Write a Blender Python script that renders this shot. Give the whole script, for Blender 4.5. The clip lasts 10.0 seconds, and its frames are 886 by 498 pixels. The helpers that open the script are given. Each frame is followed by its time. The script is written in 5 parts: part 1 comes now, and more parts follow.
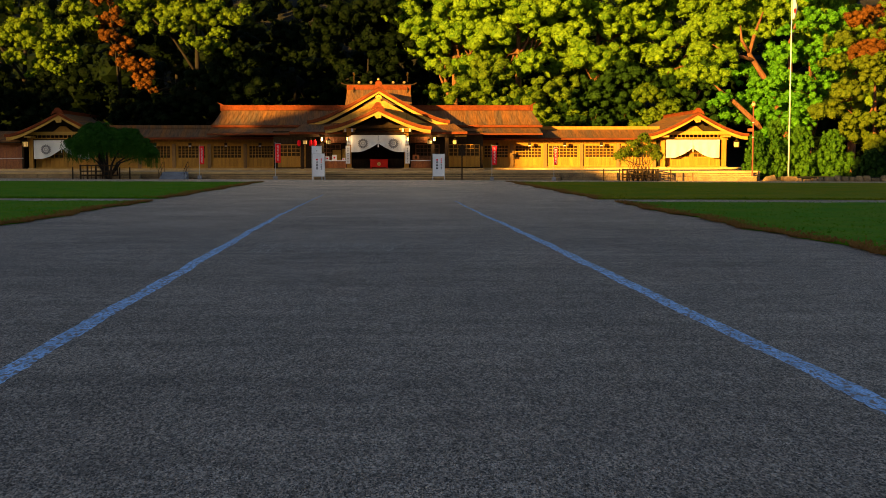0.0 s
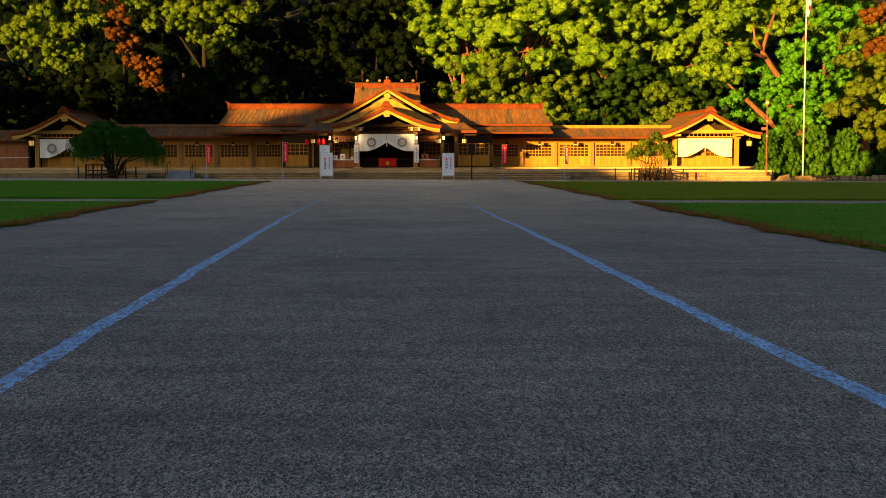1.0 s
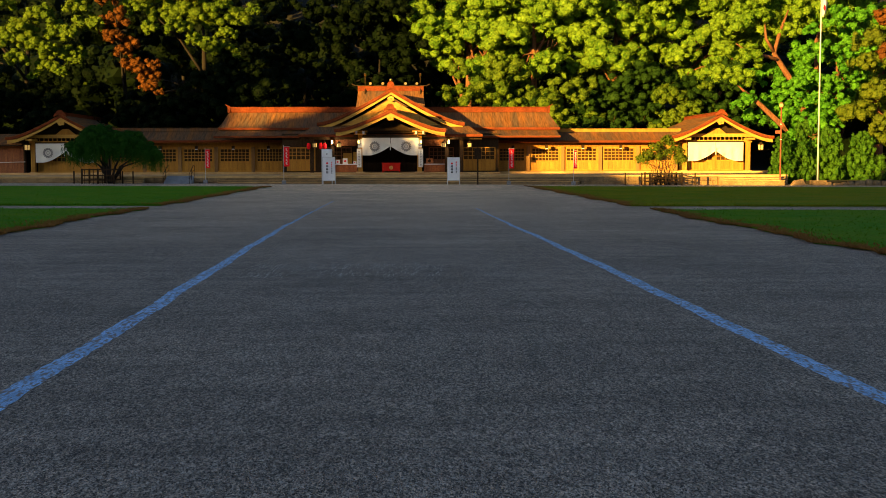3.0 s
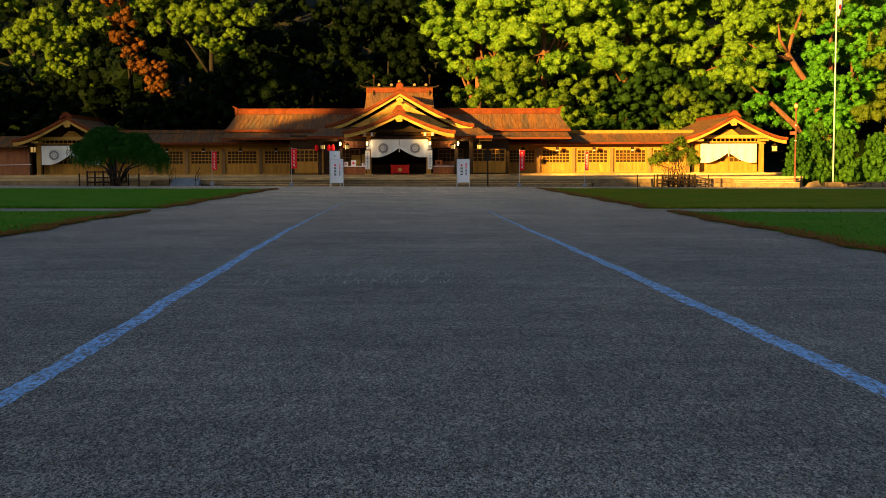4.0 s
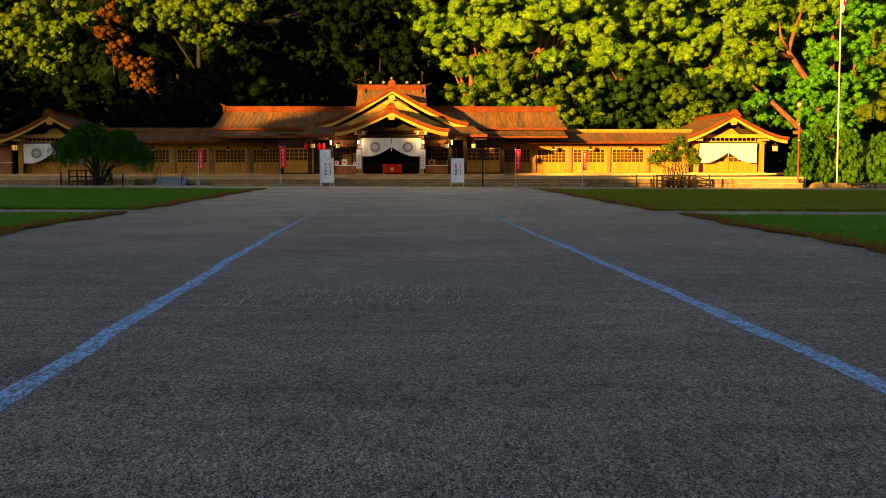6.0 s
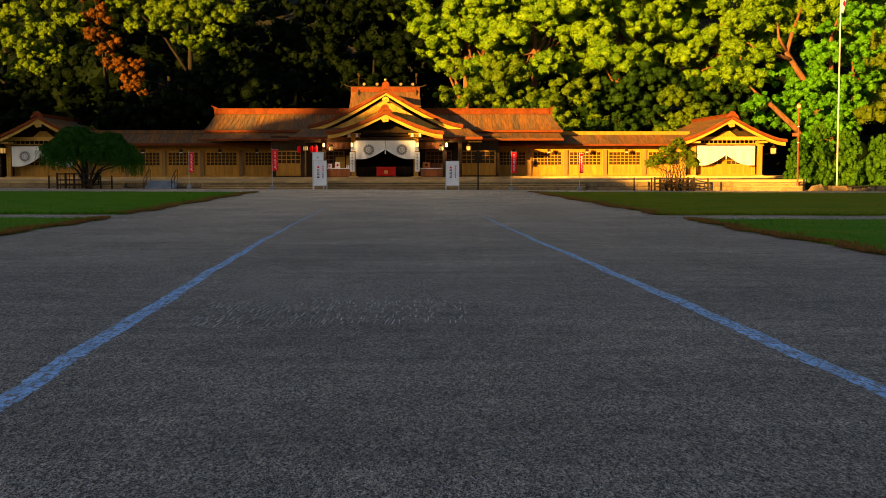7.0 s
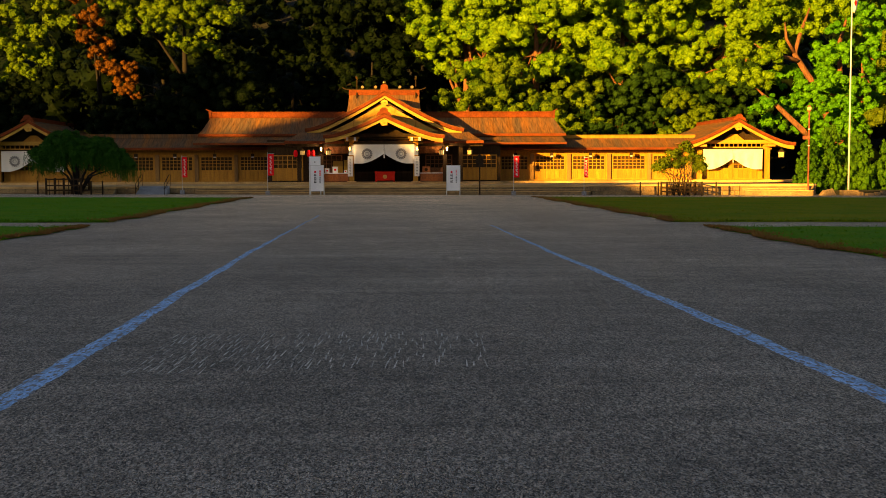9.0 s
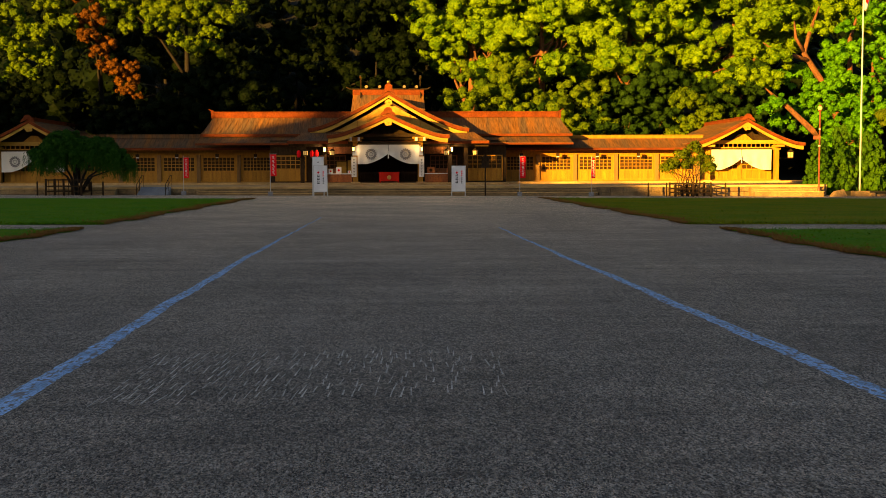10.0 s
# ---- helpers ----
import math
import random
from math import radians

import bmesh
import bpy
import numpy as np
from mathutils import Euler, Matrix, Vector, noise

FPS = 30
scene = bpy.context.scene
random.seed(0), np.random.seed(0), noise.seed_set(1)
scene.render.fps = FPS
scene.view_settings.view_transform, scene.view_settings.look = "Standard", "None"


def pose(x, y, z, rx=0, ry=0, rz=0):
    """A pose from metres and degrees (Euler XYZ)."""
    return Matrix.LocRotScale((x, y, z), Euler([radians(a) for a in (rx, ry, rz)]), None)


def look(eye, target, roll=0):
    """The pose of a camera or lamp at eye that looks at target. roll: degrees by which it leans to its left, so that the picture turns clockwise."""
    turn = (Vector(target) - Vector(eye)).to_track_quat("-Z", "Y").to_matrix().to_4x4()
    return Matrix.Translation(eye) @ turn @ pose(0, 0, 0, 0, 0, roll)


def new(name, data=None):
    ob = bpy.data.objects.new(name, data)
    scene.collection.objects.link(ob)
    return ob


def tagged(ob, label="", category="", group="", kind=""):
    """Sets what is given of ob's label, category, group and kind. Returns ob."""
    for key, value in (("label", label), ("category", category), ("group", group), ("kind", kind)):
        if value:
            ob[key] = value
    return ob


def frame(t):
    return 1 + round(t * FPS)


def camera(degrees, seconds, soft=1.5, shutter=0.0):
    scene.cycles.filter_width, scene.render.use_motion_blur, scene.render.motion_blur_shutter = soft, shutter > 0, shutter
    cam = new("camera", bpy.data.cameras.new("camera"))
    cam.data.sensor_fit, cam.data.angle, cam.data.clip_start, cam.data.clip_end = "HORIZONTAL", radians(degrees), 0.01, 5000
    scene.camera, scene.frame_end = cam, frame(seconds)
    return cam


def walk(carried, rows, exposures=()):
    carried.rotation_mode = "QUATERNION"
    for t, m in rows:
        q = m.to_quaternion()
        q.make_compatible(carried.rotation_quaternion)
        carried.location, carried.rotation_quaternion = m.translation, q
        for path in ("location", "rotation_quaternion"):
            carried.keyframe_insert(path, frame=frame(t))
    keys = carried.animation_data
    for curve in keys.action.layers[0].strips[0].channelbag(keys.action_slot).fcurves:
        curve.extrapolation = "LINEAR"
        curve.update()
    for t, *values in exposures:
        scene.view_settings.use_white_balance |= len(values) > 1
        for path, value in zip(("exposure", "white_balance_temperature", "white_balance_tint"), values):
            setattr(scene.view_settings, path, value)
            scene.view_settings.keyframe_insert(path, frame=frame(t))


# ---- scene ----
cam = camera(41.9, 10.0, soft=0.8)
PATH = [
    (0, (0.328, -0.372, 1.636), (0.413, 1.621, 1.482), -0.1),
    (0.5, (0.305, 0.187, 1.673), (0.38, 2.179, 1.518), -0.2),
    (1, (0.27, 0.781, 1.668), (0.341, 2.773, 1.512), -0.1),
    (1.5, (0.215, 1.391, 1.683), (0.285, 3.384, 1.53), -0.1),
    (2, (0.151, 2.02, 1.682), (0.223, 4.013, 1.528), -0.1),
    (2.5, (0.108, 2.635, 1.683), (0.18, 4.628, 1.531), -0.1),
    (4, (0.101, 4.445, 1.611), (0.153, 6.439, 1.467), -0.2),
    (4.5, (0.056, 5.085, 1.618), (0.108, 7.079, 1.474), -0.1),
    (5, (-0.015, 5.703, 1.609), (0.041, 7.697, 1.467), -0.1),
    (5.5, (-0.033, 6.354, 1.585), (0.03, 8.348, 1.44), -0.1),
    (7, (-0.073, 8.384, 1.6), (0.006, 10.378, 1.46), -0.1),
    (7.5, (-0.054, 9.0, 1.598), (0.032, 10.993, 1.462), -0.2),
    (8, (-0.048, 9.594, 1.597), (0.038, 11.588, 1.463), -0.1),
    (8.5, (-0.074, 10.218, 1.588), (0.008, 12.212, 1.456), -0.2),
    (9, (-0.108, 10.825, 1.591), (-0.027, 12.819, 1.459), -0.2),
    (9.5, (-0.151, 11.424, 1.606), (-0.073, 13.418, 1.476), -0.1),
    (10, (-0.128, 12.015, 1.59), (-0.054, 14.01, 1.459), -0.2),
]
# the clip's white balance drifts: cooler in the first half, warmer towards the end
BALANCE = [(0, 2.12, 6400, 12), (1.0, 2.12, 6250, 10), (2.0, 2.12, 6050, 8), (4.0, 2.15, 5950, 8), (5.5, 2.16, 6250, 10), (7.5, 2.12, 6750, 12), (9.0, 2.08, 6950, 12), (10.0, 2.05, 7000, 12)]
walk(cam, [(t, look(eye, target, roll)) for t, eye, target, roll in PATH], BALANCE)

# ---- light ----
SUN_AZ, SUN_EL = 38.0, 7.0      # degrees right of +y in which the light travels; height of the sun
SUN_DIR = Vector((math.sin(radians(SUN_AZ)) * math.cos(radians(SUN_EL)), math.cos(radians(SUN_AZ)) * math.cos(radians(SUN_EL)), -math.sin(radians(SUN_EL))))
world = bpy.data.worlds.new("evening_sky")
scene.world = world
world.use_nodes = True
wn = world.node_tree
sky = wn.nodes.new("ShaderNodeTexSky")
sky.sky_type, sky.sun_disc = "NISHITA", False
sky.air_density, sky.dust_density, sky.ozone_density = 0.5, 0.5, 0.0
sky.sun_elevation, sky.sun_rotation = radians(SUN_EL), radians(SUN_AZ + 180)
wn.nodes["Background"].inputs["Strength"].default_value = 0.05
wn.links.new(sky.outputs[0], wn.nodes["Background"].inputs["Color"])
sun = new("sun", bpy.data.lights.new("sun", "SUN"))
sun.data.energy, sun.data.angle, sun.data.color = 5.0, radians(0.35), (1.0, 0.55, 0.09)
sun.matrix_world = look((0, 0, 60), Vector((0, 0, 60)) + SUN_DIR)

# ---- materials ----


def mat(name, base, second=None, scale=3.0, fine=40.0, rough=0.8, bump=0.2, bump_scale=None, metal=0.0, mix=0.6, stretch=(1, 1, 1), third=None, per_object=0.0, world_space=True, spec=0.35, third_from=0.6):
    """Two-scale noise between base and second, specks of third, fine bump, slight change per object."""
    m = bpy.data.materials.new(name)
    m.use_nodes = True
    n, l = m.node_tree.nodes, m.node_tree.links
    p = n["Principled BSDF"]
    p.inputs["Roughness"].default_value, p.inputs["Metallic"].default_value = rough, metal
    p.inputs["Specular IOR Level"].default_value = spec
    if world_space:
        src = n.new("ShaderNodeNewGeometry").outputs["Position"]
    else:
        src = n.new("ShaderNodeTexCoord").outputs["Object"]
    mp = n.new("ShaderNodeMapping")
    mp.inputs["Scale"].default_value = stretch
    l.new(src, mp.inputs["Vector"])
    second = second or tuple(c * 0.6 for c in base)
    big = n.new("ShaderNodeTexNoise")
    big.inputs["Scale"].default_value, big.inputs["Detail"].default_value = scale, 5
    small = n.new("ShaderNodeTexNoise")
    small.inputs["Scale"].default_value, small.inputs["Detail"].default_value = fine, 3
    for k in (big, small):
        l.new(mp.outputs[0], k.inputs["Vector"])
    ramp = n.new("ShaderNodeMapRange")
    ramp.inputs["From Min"].default_value, ramp.inputs["From Max"].default_value = 0.35, 0.65
    l.new(big.outputs["Fac"], ramp.inputs["Value"])
    mx = n.new("ShaderNodeMix")
    mx.data_type = "RGBA"
    mx.inputs["A"].default_value, mx.inputs["B"].default_value = (*base, 1), (*second, 1)
    l.new(ramp.outputs[0], mx.inputs["Factor"])
    r2 = n.new("ShaderNodeMapRange")
    r2.inputs["From Min"].default_value, r2.inputs["From Max"].default_value = 0.3, 0.7
    r2.inputs["To Min"].default_value, r2.inputs["To Max"].default_value = 1 - mix, 1 + mix * 0.6
    l.new(small.outputs["Fac"], r2.inputs["Value"])
    val = r2.outputs[0]
    if per_object:
        info = n.new("ShaderNodeObjectInfo")
        r3 = n.new("ShaderNodeMapRange")
        r3.inputs["To Min"].default_value, r3.inputs["To Max"].default_value = 1 - per_object, 1 + per_object
        l.new(info.outputs["Random"], r3.inputs["Value"])
        mul = n.new("ShaderNodeMath")
        mul.operation = "MULTIPLY"
        l.new(val, mul.inputs[0]), l.new(r3.outputs[0], mul.inputs[1])
        val = mul.outputs[0]
    sc = n.new("ShaderNodeVectorMath")
    sc.operation = "SCALE"
    l.new(mx.outputs["Result"], sc.inputs[0]), l.new(val, sc.inputs["Scale"])
    out = sc.outputs[0]
    if third:
        spots = n.new("ShaderNodeTexNoise")
        spots.inputs["Scale"].default_value, spots.inputs["Detail"].default_value = fine * 0.37, 2
        l.new(mp.outputs[0], spots.inputs["Vector"])
        r4 = n.new("ShaderNodeMapRange")
        r4.inputs["From Min"].default_value, r4.inputs["From Max"].default_value = third_from, third_from + 0.08
        l.new(spots.outputs["Fac"], r4.inputs["Value"])
        mx2 = n.new("ShaderNodeMix")
        mx2.data_type = "RGBA"
        mx2.inputs["B"].default_value = (*third, 1)
        l.new(out, mx2.inputs["A"]), l.new(r4.outputs[0], mx2.inputs["Factor"])
        out = mx2.outputs["Result"]
    l.new(out, p.inputs["Base Color"])
    if bump:
        b = n.new("ShaderNodeBump")
        b.inputs["Strength"].default_value, b.inputs["Distance"].default_value = bump, 0.02
        l.new(small.outputs["Fac"], b.inputs["Height"]), l.new(b.outputs[0], p.inputs["Normal"])
    return m


def gravel_mat():
    """Fine compacted gravel: single grains of uneven tone, pale and dark specks, broad stains."""
    m = bpy.data.materials.new("fine_gravel_paving")
    m.use_nodes = True
    n, l = m.node_tree.nodes, m.node_tree.links
    p = n["Principled BSDF"]
    p.inputs["Roughness"].default_value = 0.9
    p.inputs["Specular IOR Level"].default_value = 0.3
    pos = n.new("ShaderNodeNewGeometry").outputs["Position"]
    raked = n.new("ShaderNodeMapping")
    raked.inputs["Scale"].default_value = (1.0, 0.42, 1.0)      # grains drawn out by raking along the path
    l.new(pos, raked.inputs["Vector"])

    def vor(scale):
        v = n.new("ShaderNodeTexVoronoi")
        v.inputs["Scale"].default_value = scale
        l.new(raked.outputs[0], v.inputs["Vector"])
        return v

    def noise_at(scale, detail):
        v = n.new("ShaderNodeTexNoise")
        v.inputs["Scale"].default_value, v.inputs["Detail"].default_value = scale, detail
        l.new(pos, v.inputs["Vector"])
        return v.outputs["Fac"]

    def ranged(src, a, b, c, d):
        r = n.new("ShaderNodeMapRange")
        for key, value in (("From Min", a), ("From Max", b), ("To Min", c), ("To Max", d)):
            r.inputs[key].default_value = value
        l.new(src, r.inputs["Value"])
        return r.outputs[0]

    def times(a, b):
        k = n.new("ShaderNodeMath")
        k.operation = "MULTIPLY"
        l.new(a, k.inputs[0]), l.new(b, k.inputs[1])
        return k.outputs[0]
    grains = vor(135)
    sep = n.new("ShaderNodeSeparateColor")
    l.new(grains.outputs["Color"], sep.inputs[0])
    tone = ranged(sep.outputs[0], 0, 1, 0.1, 1.9)
    coarse = vor(52)
    sep2 = n.new("ShaderNodeSeparateColor")
    l.new(coarse.outputs["Color"], sep2.inputs[0])
    tone = times(tone, ranged(sep2.outputs[1], 0, 1, 0.6, 1.4))
    tone = times(tone, ranged(noise_at(0.28, 4), 0.3, 0.7, 0.82, 1.18))
    tone = times(tone, ranged(noise_at(2.2, 3), 0.3, 0.7, 0.88, 1.12))
    across = n.new("ShaderNodeMapping")
    across.inputs["Scale"].default_value = (0.3, 2.4, 1.0)      # faint ripples left by the rake, their shading put into the tone
    l.new(pos, across.inputs["Vector"])
    ripple_shade = n.new("ShaderNodeTexNoise")
    ripple_shade.inputs["Scale"].default_value, ripple_shade.inputs["Detail"].default_value = 1.0, 4
    l.new(across.outputs[0], ripple_shade.inputs["Vector"])
    tone = times(tone, ranged(ripple_shade.outputs["Fac"], 0.3, 0.7, 0.86, 1.14))
    mx = n.new("ShaderNodeMix")
    mx.data_type = "RGBA"
    mx.inputs["A"].default_value, mx.inputs["B"].default_value = (0.29, 0.210, 0.150, 1), (0.22, 0.192, 0.166, 1)
    l.new(sep.outputs[2], mx.inputs["Factor"])
    # warm brightness towards the steps, painted in as a paler gravel colour
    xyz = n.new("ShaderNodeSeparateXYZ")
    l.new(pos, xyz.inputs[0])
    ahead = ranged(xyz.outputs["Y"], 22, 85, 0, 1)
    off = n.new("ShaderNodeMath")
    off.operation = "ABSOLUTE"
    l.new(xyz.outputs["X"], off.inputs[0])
    far_glow = times(times(ahead, ranged(off.outputs[0], 18, 4, 0.35, 1)), ranged(noise_at(0.18, 5), 0.3, 0.6, 0.7, 1.0))
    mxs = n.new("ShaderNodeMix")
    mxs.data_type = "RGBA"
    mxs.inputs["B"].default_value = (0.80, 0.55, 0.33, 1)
    l.new(far_glow, mxs.inputs["Factor"]), l.new(mx.outputs["Result"], mxs.inputs["A"])
    sc = n.new("ShaderNodeVectorMath")
    sc.operation = "SCALE"
    l.new(mxs.outputs["Result"], sc.inputs[0]), l.new(tone, sc.inputs["Scale"])
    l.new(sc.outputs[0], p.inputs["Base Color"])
    b = n.new("ShaderNodeBump")
    b.inputs["Strength"].default_value, b.inputs["Distance"].default_value = 0.9, 0.01
    l.new(grains.outputs["Distance"], b.inputs["Height"])
    b.invert = True
    l.new(b.outputs[0], p.inputs["Normal"])
    return m


def leaf_mat(name, a, b, glow=0.16, rough=0.7):
    """Leaves: colour changes leaf by leaf and over each clump, part of the light passes through."""
    m = bpy.data.materials.new(name)
    m.use_nodes = True
    n, l = m.node_tree.nodes, m.node_tree.links
    p, outn = n["Principled BSDF"], n["Material Output"]
    p.inputs["Roughness"].default_value = rough
    p.inputs["Specular IOR Level"].default_value = 0.05
    geo = n.new("ShaderNodeNewGeometry")
    noise_ = n.new("ShaderNodeTexNoise")
    noise_.inputs["Scale"].default_value, noise_.inputs["Detail"].default_value = 0.35, 2
    l.new(geo.outputs["Position"], noise_.inputs["Vector"])
    add = n.new("ShaderNodeMath")
    add.operation = "MULTIPLY_ADD"
    l.new(geo.outputs["Random Per Island"], add.inputs[0])
    add.inputs[1].default_value = 0.55
    l.new(noise_.outputs["Fac"], add.inputs[2])
    r = n.new("ShaderNodeMapRange")
    r.inputs["From Min"].default_value, r.inputs["From Max"].default_value = 0.45, 1.1
    l.new(add.outputs[0], r.inputs["Value"])
    mx = n.new("ShaderNodeMix")
    mx.data_type = "RGBA"
    mx.inputs["A"].default_value, mx.inputs["B"].default_value = (*a, 1), (*b, 1)
    l.new(r.outputs[0], mx.inputs["Factor"]), l.new(mx.outputs["Result"], p.inputs["Base Color"])
    tr = n.new("ShaderNodeBsdfTranslucent")
    l.new(mx.outputs["Result"], tr.inputs["Color"])
    ms = n.new("ShaderNodeMixShader")
    ms.inputs[0].default_value = glow
    l.new(p.outputs[0], ms.inputs[1]), l.new(tr.outputs[0], ms.inputs[2]), l.new(ms.outputs[0], outn.inputs["Surface"])
    return m


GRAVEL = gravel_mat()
# white chalk with the blue of the sky light put into its base
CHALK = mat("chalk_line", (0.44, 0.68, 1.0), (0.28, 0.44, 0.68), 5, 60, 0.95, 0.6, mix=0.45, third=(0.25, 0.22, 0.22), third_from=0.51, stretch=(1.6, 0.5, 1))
STREAK = mat("raked_streak", (0.85, 0.76, 0.66), (0.5, 0.44, 0.38), 5, 50, 0.95, 0.5)
LAWN = mat("lawn", (0.07, 0.20, 0.007), (0.12, 0.21, 0.008), 0.5, 12, 0.95, 0.3, mix=0.3, spec=0.02)
# lit copy of the lawn: grazing sun painted in as yellower green
SUNLIT_LAWN = mat("painted_sunlit_lawn", (0.13, 0.185, 0.006), (0.21, 0.20, 0.009), 0.35, 12, 0.95, 0.3, mix=0.3, spec=0.02)
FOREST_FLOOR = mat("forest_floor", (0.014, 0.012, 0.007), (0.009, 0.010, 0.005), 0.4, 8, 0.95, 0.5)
STONE = mat("weathered_granite", (0.34, 0.22, 0.095), (0.20, 0.13, 0.06), 1.2, 22, 0.85, 0.5, third=(0.12, 0.1, 0.07), per_object=0.22)
STEP = mat("step_granite", (0.62, 0.39, 0.15), (0.40, 0.24, 0.09), 0.9, 18, 0.85, 0.4, mix=0.35, per_object=0.12)
CONCRETE = mat("ramp_concrete", (0.3, 0.3, 0.31), (0.22, 0.22, 0.23), 1.0, 25, 0.85, 0.2)
ROOF = mat("copper_roof", (0.112, 0.07, 0.04), (0.225, 0.092, 0.022), 0.45, 3.0, 0.8, 0.35, mix=0.45, stretch=(3.0, 0.35, 0.35), spec=0.12)
EDGE = mat("red_brown_eave", (0.18, 0.043, 0.013), (0.12, 0.03, 0.011), 1.5, 7, 0.85, 0.1, mix=0.25, spec=0.03)
CYPRESS = mat("cypress_wood", (0.46, 0.22, 0.018), (0.35, 0.16, 0.014), 0.8, 12, 0.75, 0.2, stretch=(6, 6, 0.6), mix=0.3, per_object=0.12)
POST_WOOD = mat("weathered_cypress_posts", (0.28, 0.15, 0.04), (0.20, 0.105, 0.03), 0.8, 12, 0.7, 0.2, stretch=(6, 6, 0.6), mix=0.3, per_object=0.15)
PALE_WOOD = mat("pale_gable_wood", (0.50, 0.285, 0.03), (0.40, 0.21, 0.024), 0.8, 10, 0.6, 0.15, stretch=(0.8, 3, 3), mix=0.2)
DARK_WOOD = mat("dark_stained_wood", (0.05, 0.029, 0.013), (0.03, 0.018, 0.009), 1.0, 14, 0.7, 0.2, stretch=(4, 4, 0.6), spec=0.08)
RED_WOOD = mat("reddish_wood", (0.38, 0.13, 0.03), (0.27, 0.085, 0.022), 1.0, 12, 0.6, 0.2, stretch=(5, 5, 0.6))
PANE = mat("dark_window_glass", (0.05, 0.028, 0.01), (0.07, 0.038, 0.012), 1, 5, 0.2, 0.0, spec=0.2)
CLOTH = mat("white_cotton_cloth", (0.78, 0.74, 0.64), (0.70, 0.66, 0.57), 0.8, 40, 0.9, 0.1, mix=0.1)
CREST = mat("grey_crest_print", (0.30, 0.28, 0.25), (0.24, 0.22, 0.2), 3, 20, 0.9, 0.0)
WHITE = mat("white_sign_board", (0.80, 0.80, 0.80), (0.72, 0.72, 0.73), 1.5, 20, 0.5, 0.05, mix=0.06)
INK = mat("black_lettering", (0.03, 0.03, 0.03), (0.05, 0.05, 0.05), 5, 30, 0.7, 0.0)
RED = mat("red_cloth", (0.92, 0.014, 0.02), (0.82, 0.011, 0.015), 1.5, 25, 0.8, 0.1, mix=0.1, spec=0.04)
VERMILION = mat("red_lacquer", (0.62, 0.022, 0.008), (0.5, 0.016, 0.007), 2, 20, 0.35, 0.05, mix=0.15, spec=0.1)
GOLD = mat("gilt_metal", (0.85, 0.55, 0.16), (0.7, 0.42, 0.1), 3, 20, 0.3, 0.05, metal=1.0, mix=0.15)
STEEL = mat("painted_steel", (0.62, 0.62, 0.58), (0.5, 0.5, 0.47), 2, 25, 0.4, 0.05, mix=0.15)
RUST_STEEL = mat("brown_steel", (0.30, 0.085, 0.035), (0.2, 0.06, 0.028), 2, 25, 0.5, 0.1)
PAPER = mat("lantern_paper", (0.7, 0.5, 0.2), (0.6, 0.4, 0.15), 3, 20, 0.7, 0.0, mix=0.1)
GLOW = mat("lit_lantern_paper", (0.7, 0.5, 0.2), (0.6, 0.4, 0.15), 3, 20, 0.7, 0.0, mix=0.1)
GLOW.node_tree.nodes["Principled BSDF"].inputs["Emission Color"].default_value = (1.0, 0.55, 0.12, 1)
GLOW.node_tree.nodes["Principled BSDF"].inputs["Emission Strength"].default_value = 0.08
BARK = mat("camphor_bark", (0.22, 0.085, 0.03), (0.12, 0.05, 0.02), 1.2, 9, 0.9, 0.8, stretch=(2, 2, 0.5))
# bark lowered towards black, shade held in the colour
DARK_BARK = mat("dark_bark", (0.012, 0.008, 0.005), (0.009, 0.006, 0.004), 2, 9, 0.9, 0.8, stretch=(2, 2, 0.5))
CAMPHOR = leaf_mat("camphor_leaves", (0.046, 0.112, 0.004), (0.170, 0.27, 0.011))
# dimmer copy of the camphor green; paints shade onto the left crowns
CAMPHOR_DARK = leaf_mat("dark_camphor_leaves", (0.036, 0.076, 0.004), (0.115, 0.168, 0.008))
# near-black leaf colour that stands in for deep forest shade
SHADED = leaf_mat("shade_painted_leaves", (0.0018, 0.0048, 0.0006), (0.004, 0.009, 0.001), 0.05)
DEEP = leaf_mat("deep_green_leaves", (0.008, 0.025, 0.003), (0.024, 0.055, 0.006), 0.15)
VIVID = leaf_mat("vivid_green_leaves", (0.03, 0.14, 0.006), (0.12, 0.33, 0.014), 0.3)
HEDGE = leaf_mat("hedge_leaves", (0.014, 0.055, 0.004), (0.07, 0.16, 0.009), 0.2)
OLIVE = leaf_mat("olive_leaves", (0.05, 0.085, 0.004), (0.11, 0.14, 0.008))
RUSSET = leaf_mat("russet_leaves", (0.075, 0.028, 0.005), (0.15, 0.055, 0.008))
WILLOWY = leaf_mat("weeping_leaves", (0.016, 0.062, 0.005), (0.03, 0.095, 0.008), 0.2)
GRASS = leaf_mat("grass_blades", (0.07, 0.20, 0.007), (0.13, 0.23, 0.009), 0.4)
# blades to match, with the same sunlight in their colour
SUNLIT_GRASS = leaf_mat("painted_sunlit_blades", (0.12, 0.19, 0.007), (0.24, 0.22, 0.010), 0.4)
DRY_GRASS = leaf_mat("dry_blades", (0.22, 0.10, 0.025), (0.30, 0.15, 0.04), 0.3)

# ---- mesh tools ----


def link(name, data, parent=None, label="", material=None):
    ob = new(name, data)
    if material is not None:
        data.materials.append(material)
    if parent is not None:
        ob.parent = parent
    if label:
        ob["label"] = label
    return ob


def empty(name, loc, label, category, group="", kind=""):
    ob = new(name)
    ob.location = loc
    ob.empty_display_size = 0.2
    return tagged(ob, label, category, group, kind)


